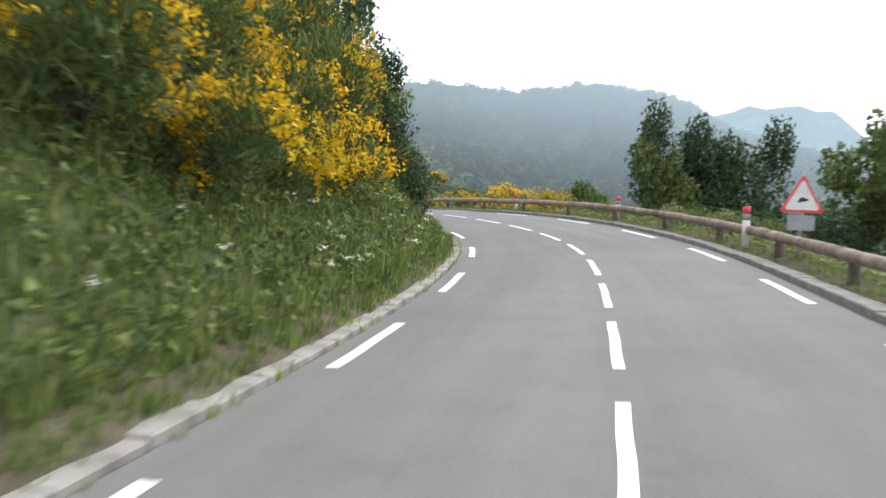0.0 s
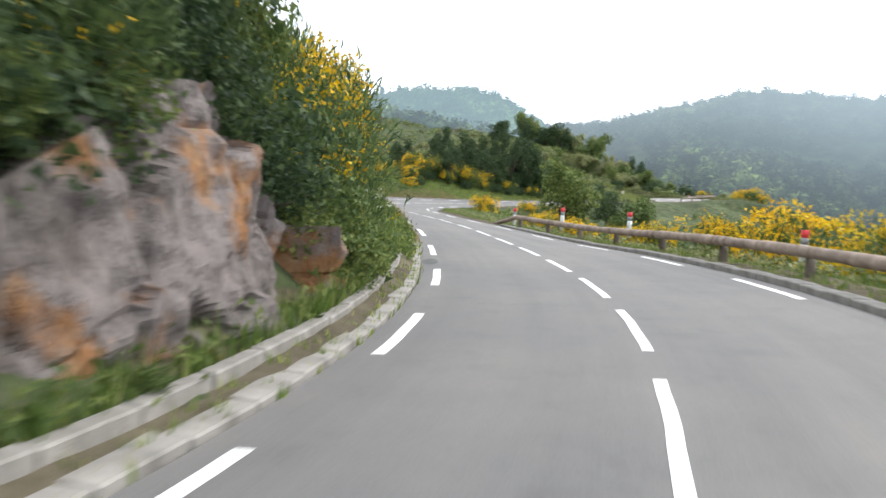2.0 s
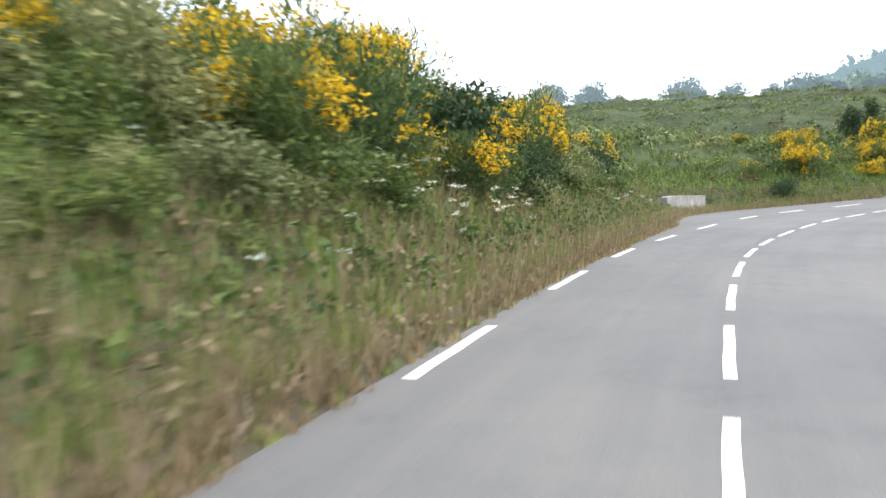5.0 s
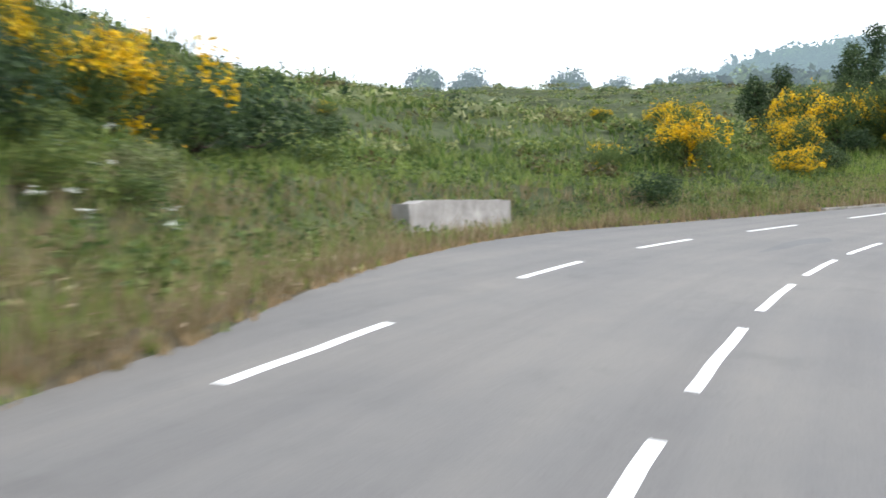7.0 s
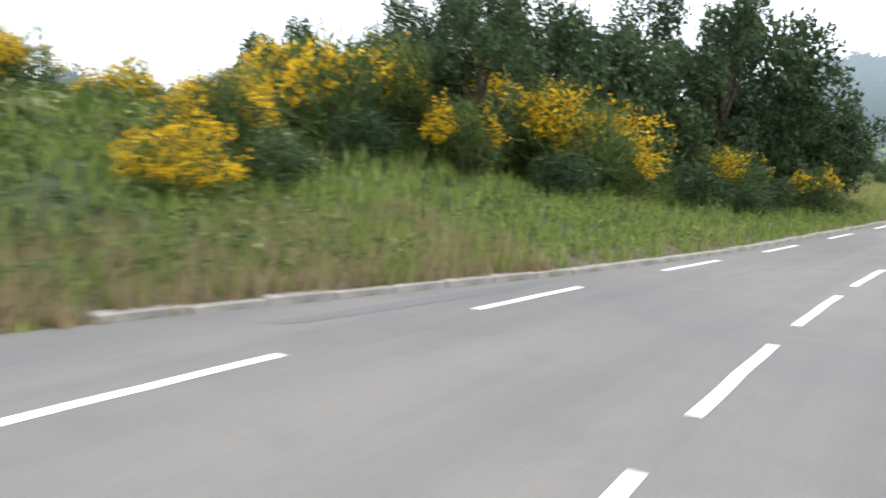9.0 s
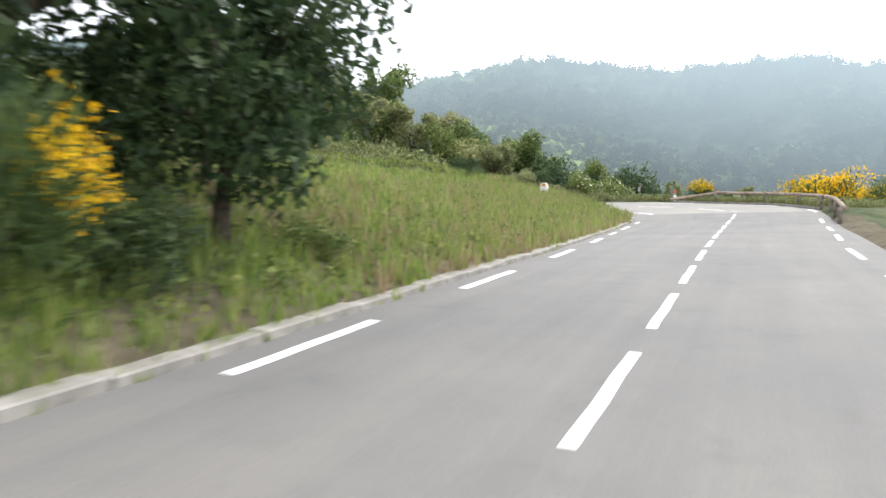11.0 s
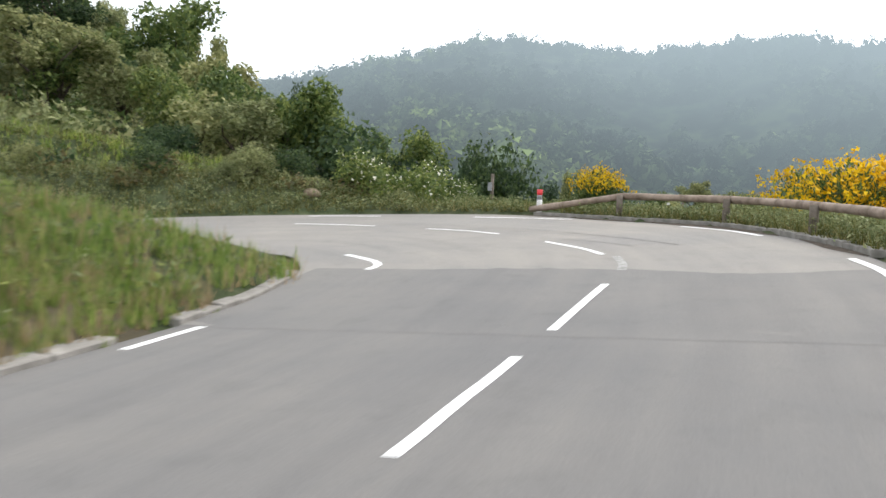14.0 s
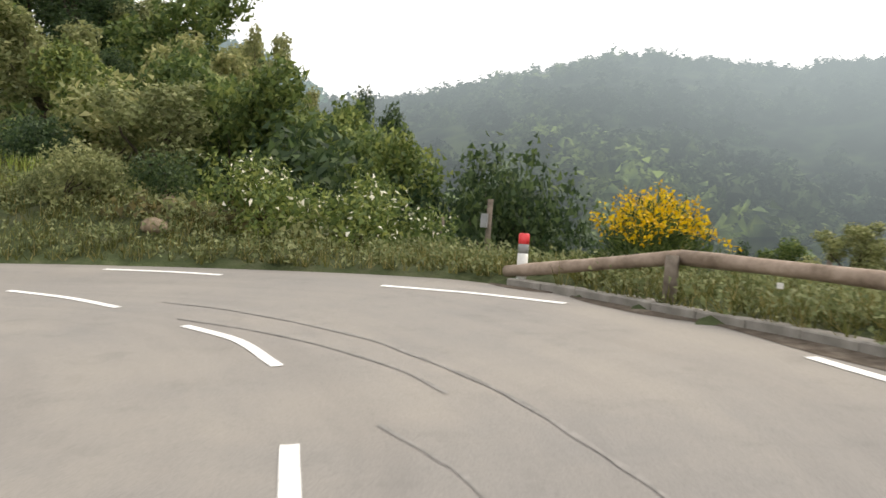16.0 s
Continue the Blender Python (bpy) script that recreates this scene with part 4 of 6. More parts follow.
def milestone(x, y):
    """A white stone with a rounded orange head."""
    base = holder("milestone", "white roadside milestone with a rounded orange head in long grass", "milestone", Matrix.Translation((x, y, gz(x, y) - 0.14)) @ pose(0, 0, 0, 0, 0, -16))
    arch = [(0.19 * math.cos(radians(a)), 0.50 + 0.21 * math.sin(radians(a))) for a in range(0, 181, 15)]
    part("body", slab_mesh("body", [(-0.195, -0.3), (0.195, -0.3)] + arch, 0.24, M_WHITE, 0.012), base, "white painted stone")
    inset = [(0.02 + 0.135 * math.cos(radians(a)), 0.515 + 0.15 * math.sin(radians(a))) for a in range(0, 181, 15)]
    part("panel", slab_mesh("panel", inset, 0.012, M_ORANGE, 0.003), base, "rounded orange-painted panel", Matrix.Translation((-0.03, -0.125, 0)))
    return base


milestone(-35.0, 179.6)
for x, y, k in ((-36.0, 200.4, 1), (-34.6, 198.2, 2)):
    boulder("boulder", "tan boulder half sunk in the grassy bank", (x, y, gz(x, y) + 0.08), (0.34, 0.26, 0.2), M_STONE, k * 3)

# ---------------------------------------------------------------- post with a box, and fence stakes
def stake(x, y, h, r, label, lean=0.0, name="fence_post"):
    v, f = tube([(0, 0, -0.3), (lean * 0.5, 0, h * 0.5), (lean, 0.01, h)], [r, r * 0.95, r * 0.9], 8, int(x * 7) % 99, 0.08)
    ob = new(name, poly_mesh(name, v, f, M_POST))
    ob.location = (x, y, gz(x, y))
    return tagged(ob, label, "post", "fence posts")


px, py = -28.3, 202.6
box_post = holder("letterbox_post", "weathered wooden post carrying a small grey box", "post", Matrix.Translation((px, py, gz(px, py))))
v, f = tube([(0, 0, -0.3), (0, 0, 0.8), (0, 0, 1.75)], [0.075, 0.072, 0.07], 8, 3, 0.06)
part("post", poly_mesh("post", v, f, M_POST), box_post)
part("box", box_mesh("box", 0.16, 0.13, 0.34, M_STEEL, 0.01, 1.05), box_post, "small grey metal box", Matrix.Translation((-0.09, -0.12, 0)))
for x, y, h, lean in ((-29.2, 202.0, 1.2, -0.12), (-17.0, 202.0, 1.5, 0.0), (-13.8, 199.0, 1.4, 0.05), (-20.6, 203.0, 1.4, 0.03)):
    stake(x, y, h, 0.06, "thin weathered wooden fence post in the scrub", lean)

# ---------------------------------------------------------------- plants
def unit(v):
    return v / (np.linalg.norm(v, axis=-1, keepdims=True) + 1e-9)


def leaf_quads(p, along, normal, length, width):
    """Pointed leaves: centre points, direction of growth, face normal, sizes."""
    along = unit(along)
    side = unit(np.cross(along, normal))
    l, w = np.asarray(length)[:, None], np.asarray(width)[:, None]
    v = np.stack([p - along * l / 2, p + side * w * 0.75 + along * l * 0.1, p + along * l * 0.6 - side * w * 0.3], 1).reshape(-1, 3)
    return v, np.arange(len(v)).reshape(-1, 3)


def in_blobs(rng, n, blobs, inner=0.55, low=-0.55):
    """Points near the skin of overlapping uneven balls, and the way outward."""
    b = np.array(blobs, float)
    k = rng.choice(len(b), n, p=b[:, 3] ** 2 / (b[:, 3] ** 2).sum())
    d = unit(rng.normal(size=(n, 3)))
    d[:, 2] = np.maximum(d[:, 2], low + 0.3 * rng.rand(n))
    d = unit(d)
    lump = 1 + 0.22 * np.sin(d[:, 0] * 5 + k) * np.sin(d[:, 1] * 6 + 2 * k) + 0.12 * np.sin(d[:, 2] * 9 + d[:, 0] * 7 + k)
    r = b[k, 3] * (inner + (1.08 - inner) * rng.rand(n) ** 0.45) * lump
    return b[k, :3] + d * r[:, None], d


def foliage(name, rng, n, blobs, size, mat, inner=0.55, low=-0.55):
    p, d = in_blobs(rng, n, blobs, inner, low)
    nrm = unit(d + 0.8 * rng.normal(size=(n, 3)))
    along = unit(np.cross(nrm, rng.normal(size=(n, 3))) + 0.25 * d)
    s = size * (0.6 + 0.8 * rng.rand(n))
    v, f = leaf_quads(p, along, nrm, s * 1.5, s * 0.95)
    return mesh_of(name, v, f, mat, False)


def limbs(rng, base_r, fork_h, tips, mat, name="trunk", sides=7):
    """A trunk that forks into limbs which reach the given tips."""
    vs, fs, n = [], [], 0
    tips = np.array(tips, float)
    fork = np.array([0.05 * rng.normal(), 0.05 * rng.normal(), fork_h])
    runs = [([np.array([0, 0, -0.4]), np.array([0.03, -0.02, fork_h * 0.5]), fork], [base_r * 1.25, base_r, base_r * 0.8], sides)]
    for t in tips:
        m = fork + (t - fork) * 0.5 + rng.normal(size=3) * 0.10 * np.linalg.norm(t - fork)
        runs.append(([fork - (0, 0, 0.1), fork + (m - fork) * 0.5 + (0, 0, 0.05), m, t], [base_r * 0.55, base_r * 0.42, base_r * 0.28, base_r * 0.08], 5))
    for pts, rad, sd in runs:
        v, f = tube(pts, rad, sd, int(rng.randint(1000)), 0.15)
        vs.append(v)
        fs += [tuple(i + n for i in q) for q in f]
        n += len(v)
    return poly_mesh(name, np.vstack(vs), fs, mat)


def shrub_master(name, label, seed, w, h, n, size, mat, flowers=None):
    rng = np.random.RandomState(seed)
    blobs = []
    for k in range(9):
        a, r = rng.rand() * 2 * np.pi, w * 0.5 * rng.rand() ** 0.6
        rad = (0.24 + 0.16 * rng.rand()) * min(w, h)
        blobs.append((r * math.cos(a), r * math.sin(a), max(rad * 0.6, h * (0.25 + 0.55 * rng.rand()) * (1 - 0.5 * r / w)), rad))
    ob = holder(name, label, "shrub", Matrix(), "wild shrubs on the slopes")
    part("stem", limbs(rng, 0.035 * h, 0.15 * h, [b[:3] for b in blobs[:6]], M_BARK, "stem", 5), ob)
    tagged(part("foliage", foliage("foliage", rng, n, blobs, size, mat, 0.35), ob), kind="stuff")
    if flowers:
        tagged(part("blossom", foliage("blossom", rng, flowers, blobs, 0.075, M_PETAL, 0.95, 0.0), ob, "small white blossoms"), kind="stuff")
    return ob


def broom_master(name, label, seed, w, h, n, flowers, patch, crown=0.0):
    """A broom bush: arching green stems and yellow flowers in patches on its outside."""
    rng = np.random.RandomState(seed)
    ob = holder(name, label, "flowering shrub", Matrix(), "broom bushes")
    blobs = []
    for k in range(8):
        a, r = rng.rand() * 2 * np.pi, w * 0.36 * rng.rand() ** 0.5
        rad = (0.26 + 0.12 * rng.rand()) * w
        blobs.append((r * math.cos(a), r * math.sin(a), max(0.3 * rad, h * (0.30 + 0.42 * rng.rand())), rad))
    part("stem", limbs(rng, 0.03 * h, 0.1 * h, [b[:3] for b in blobs], M_BARK, "stem", 5), ob)
    p, d = in_blobs(rng, n, blobs, 0.25, -0.7)
    along = unit(d * 0.8 + np.array([0, 0, 0.8]) + 0.5 * rng.normal(size=(n, 3)))
    ln = (0.14 + 0.16 * rng.rand(n)) * (0.5 + 0.25 * h)
    v, f = leaf_quads(p, along, unit(d + 0.6 * rng.normal(size=(n, 3))), ln, 0.026 + 0.02 * rng.rand(n))
    tagged(part("foliage", mesh_of("foliage", v, f, M_BROOM, False), ob, "thin dark green twigs"), kind="stuff")
    p, d = in_blobs(rng, flowers * 7, blobs, 0.86, -0.45)
    keep = (np.sin(p[:, 0] * 4.1 / w * 2 + seed) + np.sin(p[:, 1] * 4.7 / w * 2 + 2 * seed) + np.sin(p[:, 2] * 5.3 / h * 2 + seed) + 0.9 * d[:, 2] + crown * (p[:, 2] / h - 0.62) + 0.7 * rng.rand(len(p))) > patch
    p, d = p[keep][:flowers], d[keep][:flowers]
    m = len(p)
    s = 0.042 + 0.034 * rng.rand(m)
    v, f = leaf_quads(p + d * 0.10, unit(rng.normal(size=(m, 3)) + d), unit(d + 0.7 * rng.normal(size=(m, 3))), s * 1.3, s)
    tagged(part("blossom", mesh_of("blossom", v, f, M_FLOWER, False), ob, "bright yellow broom flowers"), kind="stuff")
    return ob


def tree_master(name, label, seed, h, w, n, size, mat, fork=0.28, blobs_n=16):
    rng = np.random.RandomState(seed)
    ob = holder(name, label, "tree", Matrix(), "trees of the hillside")
    blobs = []
    for k in range(blobs_n):
        a = rng.rand() * 2 * np.pi
        t = rng.rand()
        r = w * 0.5 * (0.30 + 0.70 * math.sin(math.pi * (0.12 + 0.70 * t))) * (0.35 + 0.65 * rng.rand())
        blobs.append((r * math.cos(a), r * math.sin(a), h * (0.22 + 0.68 * t), w * (0.11 + 0.10 * rng.rand())))
    blobs.append((0, 0, h * 0.6, w * 0.24))
    part("trunk", limbs(rng, 0.022 * h + 0.03, fork * h, [b[:3] for b in blobs[:10]], M_BARK), ob)
    tagged(part("crown", foliage("crown", rng, n, blobs, size, mat, 0.4, -0.8), ob), kind="stuff")
    return ob


BROOM = [broom_master("broom_bush", "dark green broom bush covered in yellow flowers", 1, 2.0, 1.7, 2300, 2000, 0.9),
         broom_master("broom_bush", "tall dark broom bush with patches of yellow flowers", 2, 2.2, 2.4, 2800, 1350, 1.5),
         broom_master("broom_bush", "low rounded broom bush in full yellow bloom", 3, 1.8, 1.1, 1700, 2400, 0.0),
         broom_master("broom_bush", "mostly green broom bush with few yellow flowers", 4, 1.9, 1.5, 2500, 360, 2.0),
         broom_master("broom_bush", "rounded green broom bush with yellow flowers on its top", 5, 2.3, 1.7, 3600, 1700, 0.8, 9.0)]
SHRUB = [shrub_master("shrub", "dense dark green wild shrub on the slope", 11, 2.2, 1.9, 2100, 0.084, M_LEAF_DARK),
         shrub_master("shrub", "fresh green wild shrub on the slope", 12, 2.4, 1.7, 2000, 0.088, M_LEAF),
         shrub_master("shrub", "pale olive green shrub on the slope", 13, 2.0, 1.6, 1900, 0.077, M_LEAF_PALE),
         shrub_master("bramble_bush", "green bramble bush with small white blossoms", 14, 3.0, 1.9, 3000, 0.085, M_LEAF, 110)]
TREE = [tree_master("oak_tree", "dark green evergreen oak with a dense crown", 21, 8.0, 6.4, 7600, 0.165, M_LEAF_DARK),
        tree_master("oak_tree", "tall dark oak with an uneven broken crown", 22, 9.5, 5.4, 7600, 0.150, M_LEAF_DARK, 0.3, 18),
        tree_master("young_tree", "mid green broad young tree with a loose crown", 23, 5.6, 5.2, 5200, 0.16, M_LEAF, 0.22),
        tree_master("pale_tree", "pale olive green tree with thin foliage", 24, 6.4, 4.2, 4200, 0.16, M_LEAF_PALE, 0.25)]
used = set()


def plant(master, x, y, size=1.0, turn=0.0, sink=0.05, tilt=0.0, z=None, flat=1.0):
    z = gz(x, y) if z is None else z
    m = pose(x, y, z - sink * size, tilt, 0, turn) @ Matrix.Diagonal((size, size, size * flat, 1))
    if id(master) not in used:
        used.add(id(master))
        master.matrix_world = m
        return master
    return copy_thing(master, m)


def plant_sl(master, s, u, size=1.0, turn=None, **k):
    """At s along the road, u metres beyond its left edge, or, if u is negative, beyond the right one."""
    lat = float(edge_l(np.array([s]))[0]) - u if u > 0 else float(edge_r(np.array([s]))[0]) - u
    p = road_at(s, lat)
    return plant(master, p[0], p[1], size, random.uniform(0, 360) if turn is None else turn, **k)


def mostly(rng, pairs):
    v = rng.random() * sum(w for _, w in pairs)
    for m, w in pairs:
        v -= w
        if v <= 0:
            return m
    return pairs[-1][0]


R = random.Random(7)
B0, B1, B2, B3, B4 = BROOM
S0_, S1_, S2_, S3_ = SHRUB
T0, T1, T2, T3 = TREE

# --- the steep bank at the start: brooms over long grass, dark trees above
for s, u, m, z in ((5.0, 3.4, B1, 1.25), (7.4, 2.9, B0, 1.2), (9.3, 4.2, B1, 1.35), (10.8, 2.9, B2, 1.2), (12.4, 3.6, B0, 1.15), (13.8, 2.6, B2, 1.0), (15.6, 3.6, B1, 1.1),
                   (8.2, 5.6, B0, 1.5), (11.2, 6.2, B1, 1.5), (14.0, 5.4, B0, 1.3), (17.0, 5.2, B1, 1.3), (19.6, 4.6, B3, 1.2),
                   (43.2, 3.4, B1, 1.25), (44.8, 4.6, B0, 1.3), (47.6, 3.0, B1, 1.25), (48.6, 4.0, B0, 1.2), (39.5, 3.4, B2, 0.8), (50.5, 5.4, B1, 1.2), (41.0, 6.5, B0, 1.2)):
    plant_sl(m, s, u, z)
for s, u, m, z in ((6.0, 7.5, T2, 0.75), (12.6, 8.5, T2, 0.8), (17.5, 7.0, T0, 0.62), (20.5, 6.8, T2, 0.72), (23.0, 5.6, T0, 0.5), (25.2, 4.6, T2, 0.62), (28.0, 5.4, T0, 0.6), (31.5, 5.6, T2, 0.65), (34.0, 5.0, T0, 0.5), (36.5, 5.6, T2, 0.6), (2.0, 6.5, T0, 0.6), (-4, 6, T2, 0.7)):
    plant_sl(m, s, u, z)
for k in range(26):
    s, u = R.uniform(-8, 38), R.uniform(3.0, 13)
    plant_sl(mostly(R, ((S0_, 4), (S1_, 3), (B3, 2), (S2_, 1))), s, u, R.uniform(0.7, 1.3))
for s, u in ((16.5, 3.9), (18.2, 4.1), (20.0, 4.0), (21.8, 3.8), (23.4, 3.6), (24.8, 3.9), (34.5, 2.0), (36.0, 2.2), (37.5, 2.6), (35.2, 3.4), (38.2, 3.6), (40.0, 4.4)):
    plant_sl(R.choice((S0_, S1_, B3)), s, u, R.uniform(0.8, 1.15))
for s, u, z in ((24.2, 1.9, 0.8), (25.6, 2.2, 0.9), (27.0, 2.3, 0.75), (28.4, 2.2, 0.9), (30.2, 2.3, 0.8), (31.8, 2.0, 0.9), (33.2, 1.7, 0.9), (34.6, 1.4, 0.8), (23.0, 1.5, 0.8), (26.2, 3.2, 1.0), (29.4, 3.2, 1.1), (32.6, 3.0, 1.0)):
    plant_sl(R.choice((S0_, S1_, B3)), s, u, z, sink=-0.3 if 24 < s < 34 else 0.05)
for s, u, z, dz in ((23.6, 1.6, 0.5, -1.1), (24.9, 1.8, 0.55, -1.7), (31.4, 1.5, 0.55, -1.3), (26.0, 1.8, 0.6, -2.1), (27.2, 1.9, 0.7, -2.3), (28.4, 2.0, 0.65, -2.6), (29.6, 2.1, 0.65, -2.7), (30.8, 2.0, 0.6, -2.5)):
    plant_sl(R.choice((S0_, S1_, B3)), s, u, z, sink=dz * 0.75)
for s, u, z in ((32.6, 1.5, 0.75), (33.5, 1.3, 0.85), (34.3, 1.0, 0.75), (24.6, 0.9, 0.35), (26.8, 0.8, 0.3), (33.6, 0.9, 0.4), (35.0, 0.9, 0.5), (36.4, 1.0, 0.5)):
    plant_sl(S1_, s, u, z)
for s, u, m, z in ((42.6, 2.3, B1, 0.8), (44.6, 2.5, B1, 0.95), (46.4, 2.3, B3, 0.8), (48.0, 2.4, B1, 0.8), (40.6, 2.2, S1_, 0.6), (49.8, 2.6, B0, 0.6)):
    plant_sl(m, s, u, z)
# --- the slope between the bends
for k in range(46):
    s = R.uniform(40, 103)
    u = R.uniform(3.0, 6.5) if R.random() < 0.5 else R.uniform(6, 18)
    plant_sl(mostly(R, ((S0_, 1.2), (S1_, 3), (S2_, 5), (B3, 1.2), (B1, 1.6), (B0, 1))), s, u, R.uniform(0.65, 1.25))
for s, u, m, z in ((90.0, 5.0, B1, 0.95), (92.2, 5.8, B0, 1.0), (94.0, 6.2, B1, 1.1), (96.2, 6.6, B0, 1.0), (98.6, 7.2, B1, 1.0), (84.0, 5.2, B0, 0.95), (80.2, 6.0, B1, 1.0), (76.4, 4.4, B1, 0.85), (101.5, 4.8, S0_, 1.2), (103.5, 5.4, S0_, 1.3), (105.6, 5.0, S1_, 1.0)):
    plant_sl(m, s, u, z)
for s, u, m, z in ((79.0, 5.2, S1_, 1.6), (81.4, 6.4, S2_, 1.5), (83.2, 4.6, S2_, 1.35), (85.6, 6.2, S1_, 1.6), (87.4, 7.4, S2_, 1.6), (89.0, 4.4, S2_, 1.25), (91.4, 7.6, S2_, 1.5), (94.6, 8.4, S2_, 1.4), (77.0, 7.0, S1_, 1.6), (74.8, 4.8, S2_, 1.4), (72.6, 6.4, S2_, 1.5), (70.2, 4.6, S2_, 1.5), (92.4, 3.8, S1_, 0.9), (95.2, 4.2, S0_, 0.9)):
    plant_sl(m, s, u, z)
for k in range(14):
    plant_sl(mostly(R, ((S1_, 2.5), (S2_, 5))), R.uniform(54, 98), R.uniform(1.8, 4.0), R.uniform(0.4, 0.75))
for k in range(30):
    s = R.uniform(68, 96)
    plant_sl(mostly(R, ((S0_, 2.5), (S1_, 4), (S2_, 3), (B1, 1))), s, R.uniform(2.4, 4.6), R.uniform(0.6, 1.0))
for k in range(44):
    s = 50 + k * 1.05
    plant_sl(mostly(R, ((S0_, 0.9), (S1_, 2.4), (S2_, 4.5), (B3, 0.9), (B1, 0.5))), s + R.uniform(-0.4, 0.4), R.uniform(1.9, 3.4) if k % 2 else R.uniform(3.4, 5.5), R.uniform(0.6, 0.95) if k % 2 else R.uniform(0.9, 1.3))
# --- the open hill above the lay-by
for x, y, m, z in ((-48.9, 114.2, B0, 1.15), (-50.0, 115.8, B1, 0.9), (-55.3, 121.3, B0, 1.1), (-51.2, 127.6, B1, 1.3), (-46.0, 120.5, S0_, 0.7), (-45.0, 113.0, S1_, 0.6), (-50.2, 110.2, B3, 0.7), (-46.2, 108.4, S0_, 0.75), (-58.5, 128.0, B0, 1.2), (-53.0, 131.0, B0, 1.3)):
    plant(m, x, y, z, R.uniform(0, 360))
for k in range(24):
    s, u = R.uniform(97, 138), R.uniform(5, 20)
    plant_sl(mostly(R, ((S0_, 2), (S1_, 3), (S2_, 3), (B3, 2), (B0, 0.7), (B1, 0.7))), s, u, R.uniform(0.45, 1.0), flat=0.75)
# --- the clump of oaks with brooms at its foot
def plant_top(master, tall, x, y, top, wide=1.0):
    """A tree whose top reaches the given height."""
    k = (top - gz(x, y)) / tall
    m = pose(x, y, gz(x, y) - 0.1, 0, 0, R.uniform(0, 360)) @ Matrix.Diagonal((k * wide, k * wide, k, 1))
    if id(master) not in used:
        used.add(id(master))
        master.matrix_world = m
        return master
    return copy_thing(master, m @ Matrix.Diagonal((1 / master.scale[0], 1 / master.scale[1], 1 / master.scale[2], 1)))


for x, y, m, tall, top, wide in ((-53.1, 139.3, T1, 9.5, 18.4, 0.7), (-44.9, 127.4, T1, 9.5, 14.2, 0.62), (-48.6, 128.8, T0, 8.0, 13.6, 0.6), (-46.6, 131.6, T1, 9.5, 15.4, 0.62), (-50.4, 134.0, T1, 9.5, 16.0, 0.62),
                                 (-43.6, 133.8, T0, 8.0, 14.6, 0.6), (-47.0, 137.0, T1, 9.5, 17.2, 0.66), (-40.9, 139.4, T1, 9.5, 17.0, 0.74), (-42.6, 136.4, T0, 8.0, 14.6, 0.62), (-44.4, 141.6, T1, 9.5, 18.0, 0.7),
                                 (-39.4, 142.2, T0, 8.0, 16.4, 0.74), (-41.8, 145.0, T1, 9.5, 17.4, 0.66), (-37.6, 144.3, T0, 8.0, 13.2, 0.85), (-39.4, 147.6, T0, 8.0, 13.6, 0.8), (-49.0, 143.0, T0, 8.0, 17.4, 0.7), (-56.5, 133.5, T0, 8.0, 15.6, 0.6)):
    plant_top(m, tall, x, y, top, wide * (1.42 if y < 138 else 1.12))
for x, y, m, z in ((-48.6, 122.3, B0, 1.0), (-47.3, 120.3, B1, 0.95), (-46.3, 118.4, B2, 0.9), (-47.6, 128.0, B1, 1.25), (-44.8, 126.6, B1, 0.9), (-43.0, 130.4, B1, 1.15), (-42.6, 127.9, S0_, 0.9), (-42.0, 131.6, B1, 0.85),
                   (-54.3, 131.2, B0, 1.25), (-50.2, 130.6, B1, 1.2), (-40.8, 133.8, S0_, 0.9), (-40.2, 136.2, B1, 0.95), (-39.2, 135.0, S0_, 0.75), (-38.9, 138.6, S0_, 0.8), (-38.0, 140.4, B1, 0.8), (-37.6, 142.2, S0_, 0.7),
                   (-36.9, 145.6, S1_, 0.6), (-46.2, 128.2, B1, 1.6), (-44.2, 130.4, B1, 1.5), (-42.9, 133.0, B1, 1.35), (-48.2, 125.8, B1, 1.5), (-46.4, 124.6, S0_, 0.9), (-51.6, 125.2, S1_, 0.9), (-45.6, 129.4, S0_, 1.3), (-43.0, 135.4, S0_, 1.3), (-41.6, 140.6, S0_, 1.3), (-39.6, 141.2, S0_, 1.2), (-38.6, 143.6, S0_, 1.1), (-40.4, 145.0, S0_, 1.3), (-42.6, 138.4, S0_, 1.5), (-44.2, 136.6, S0_, 1.5), (-46.0, 134.4, S0_, 1.5), (-40.2, 137.6, S0_, 1.1)):
    plant(m, x, y, z * 0.85, R.uniform(0, 360))
# --- trees that lean over the rock
for s, lat, m, tall, top, wide in ((25.4, -6.0, T0, 8.0, 9.2, 1.0), (27.8, -6.2, T2, 5.6, 9.8, 0.75), (30.2, -6.1, T0, 8.0, 9.6, 0.85), (32.8, -6.3, T2, 5.6, 9.0, 0.7), (22.8, -8.0, T0, 8.0, 9.6, 0.8), (20.0, -9.4, T0, 8.0, 9.8, 0.8), (28.8, -7.4, T0, 8.0, 12.0, 0.9), (24.0, -8.0, T0, 8.0, 12.0, 0.9)):
    p = road_at(s, lat)
    plant_top(m, tall, p[0], p[1], top, wide)
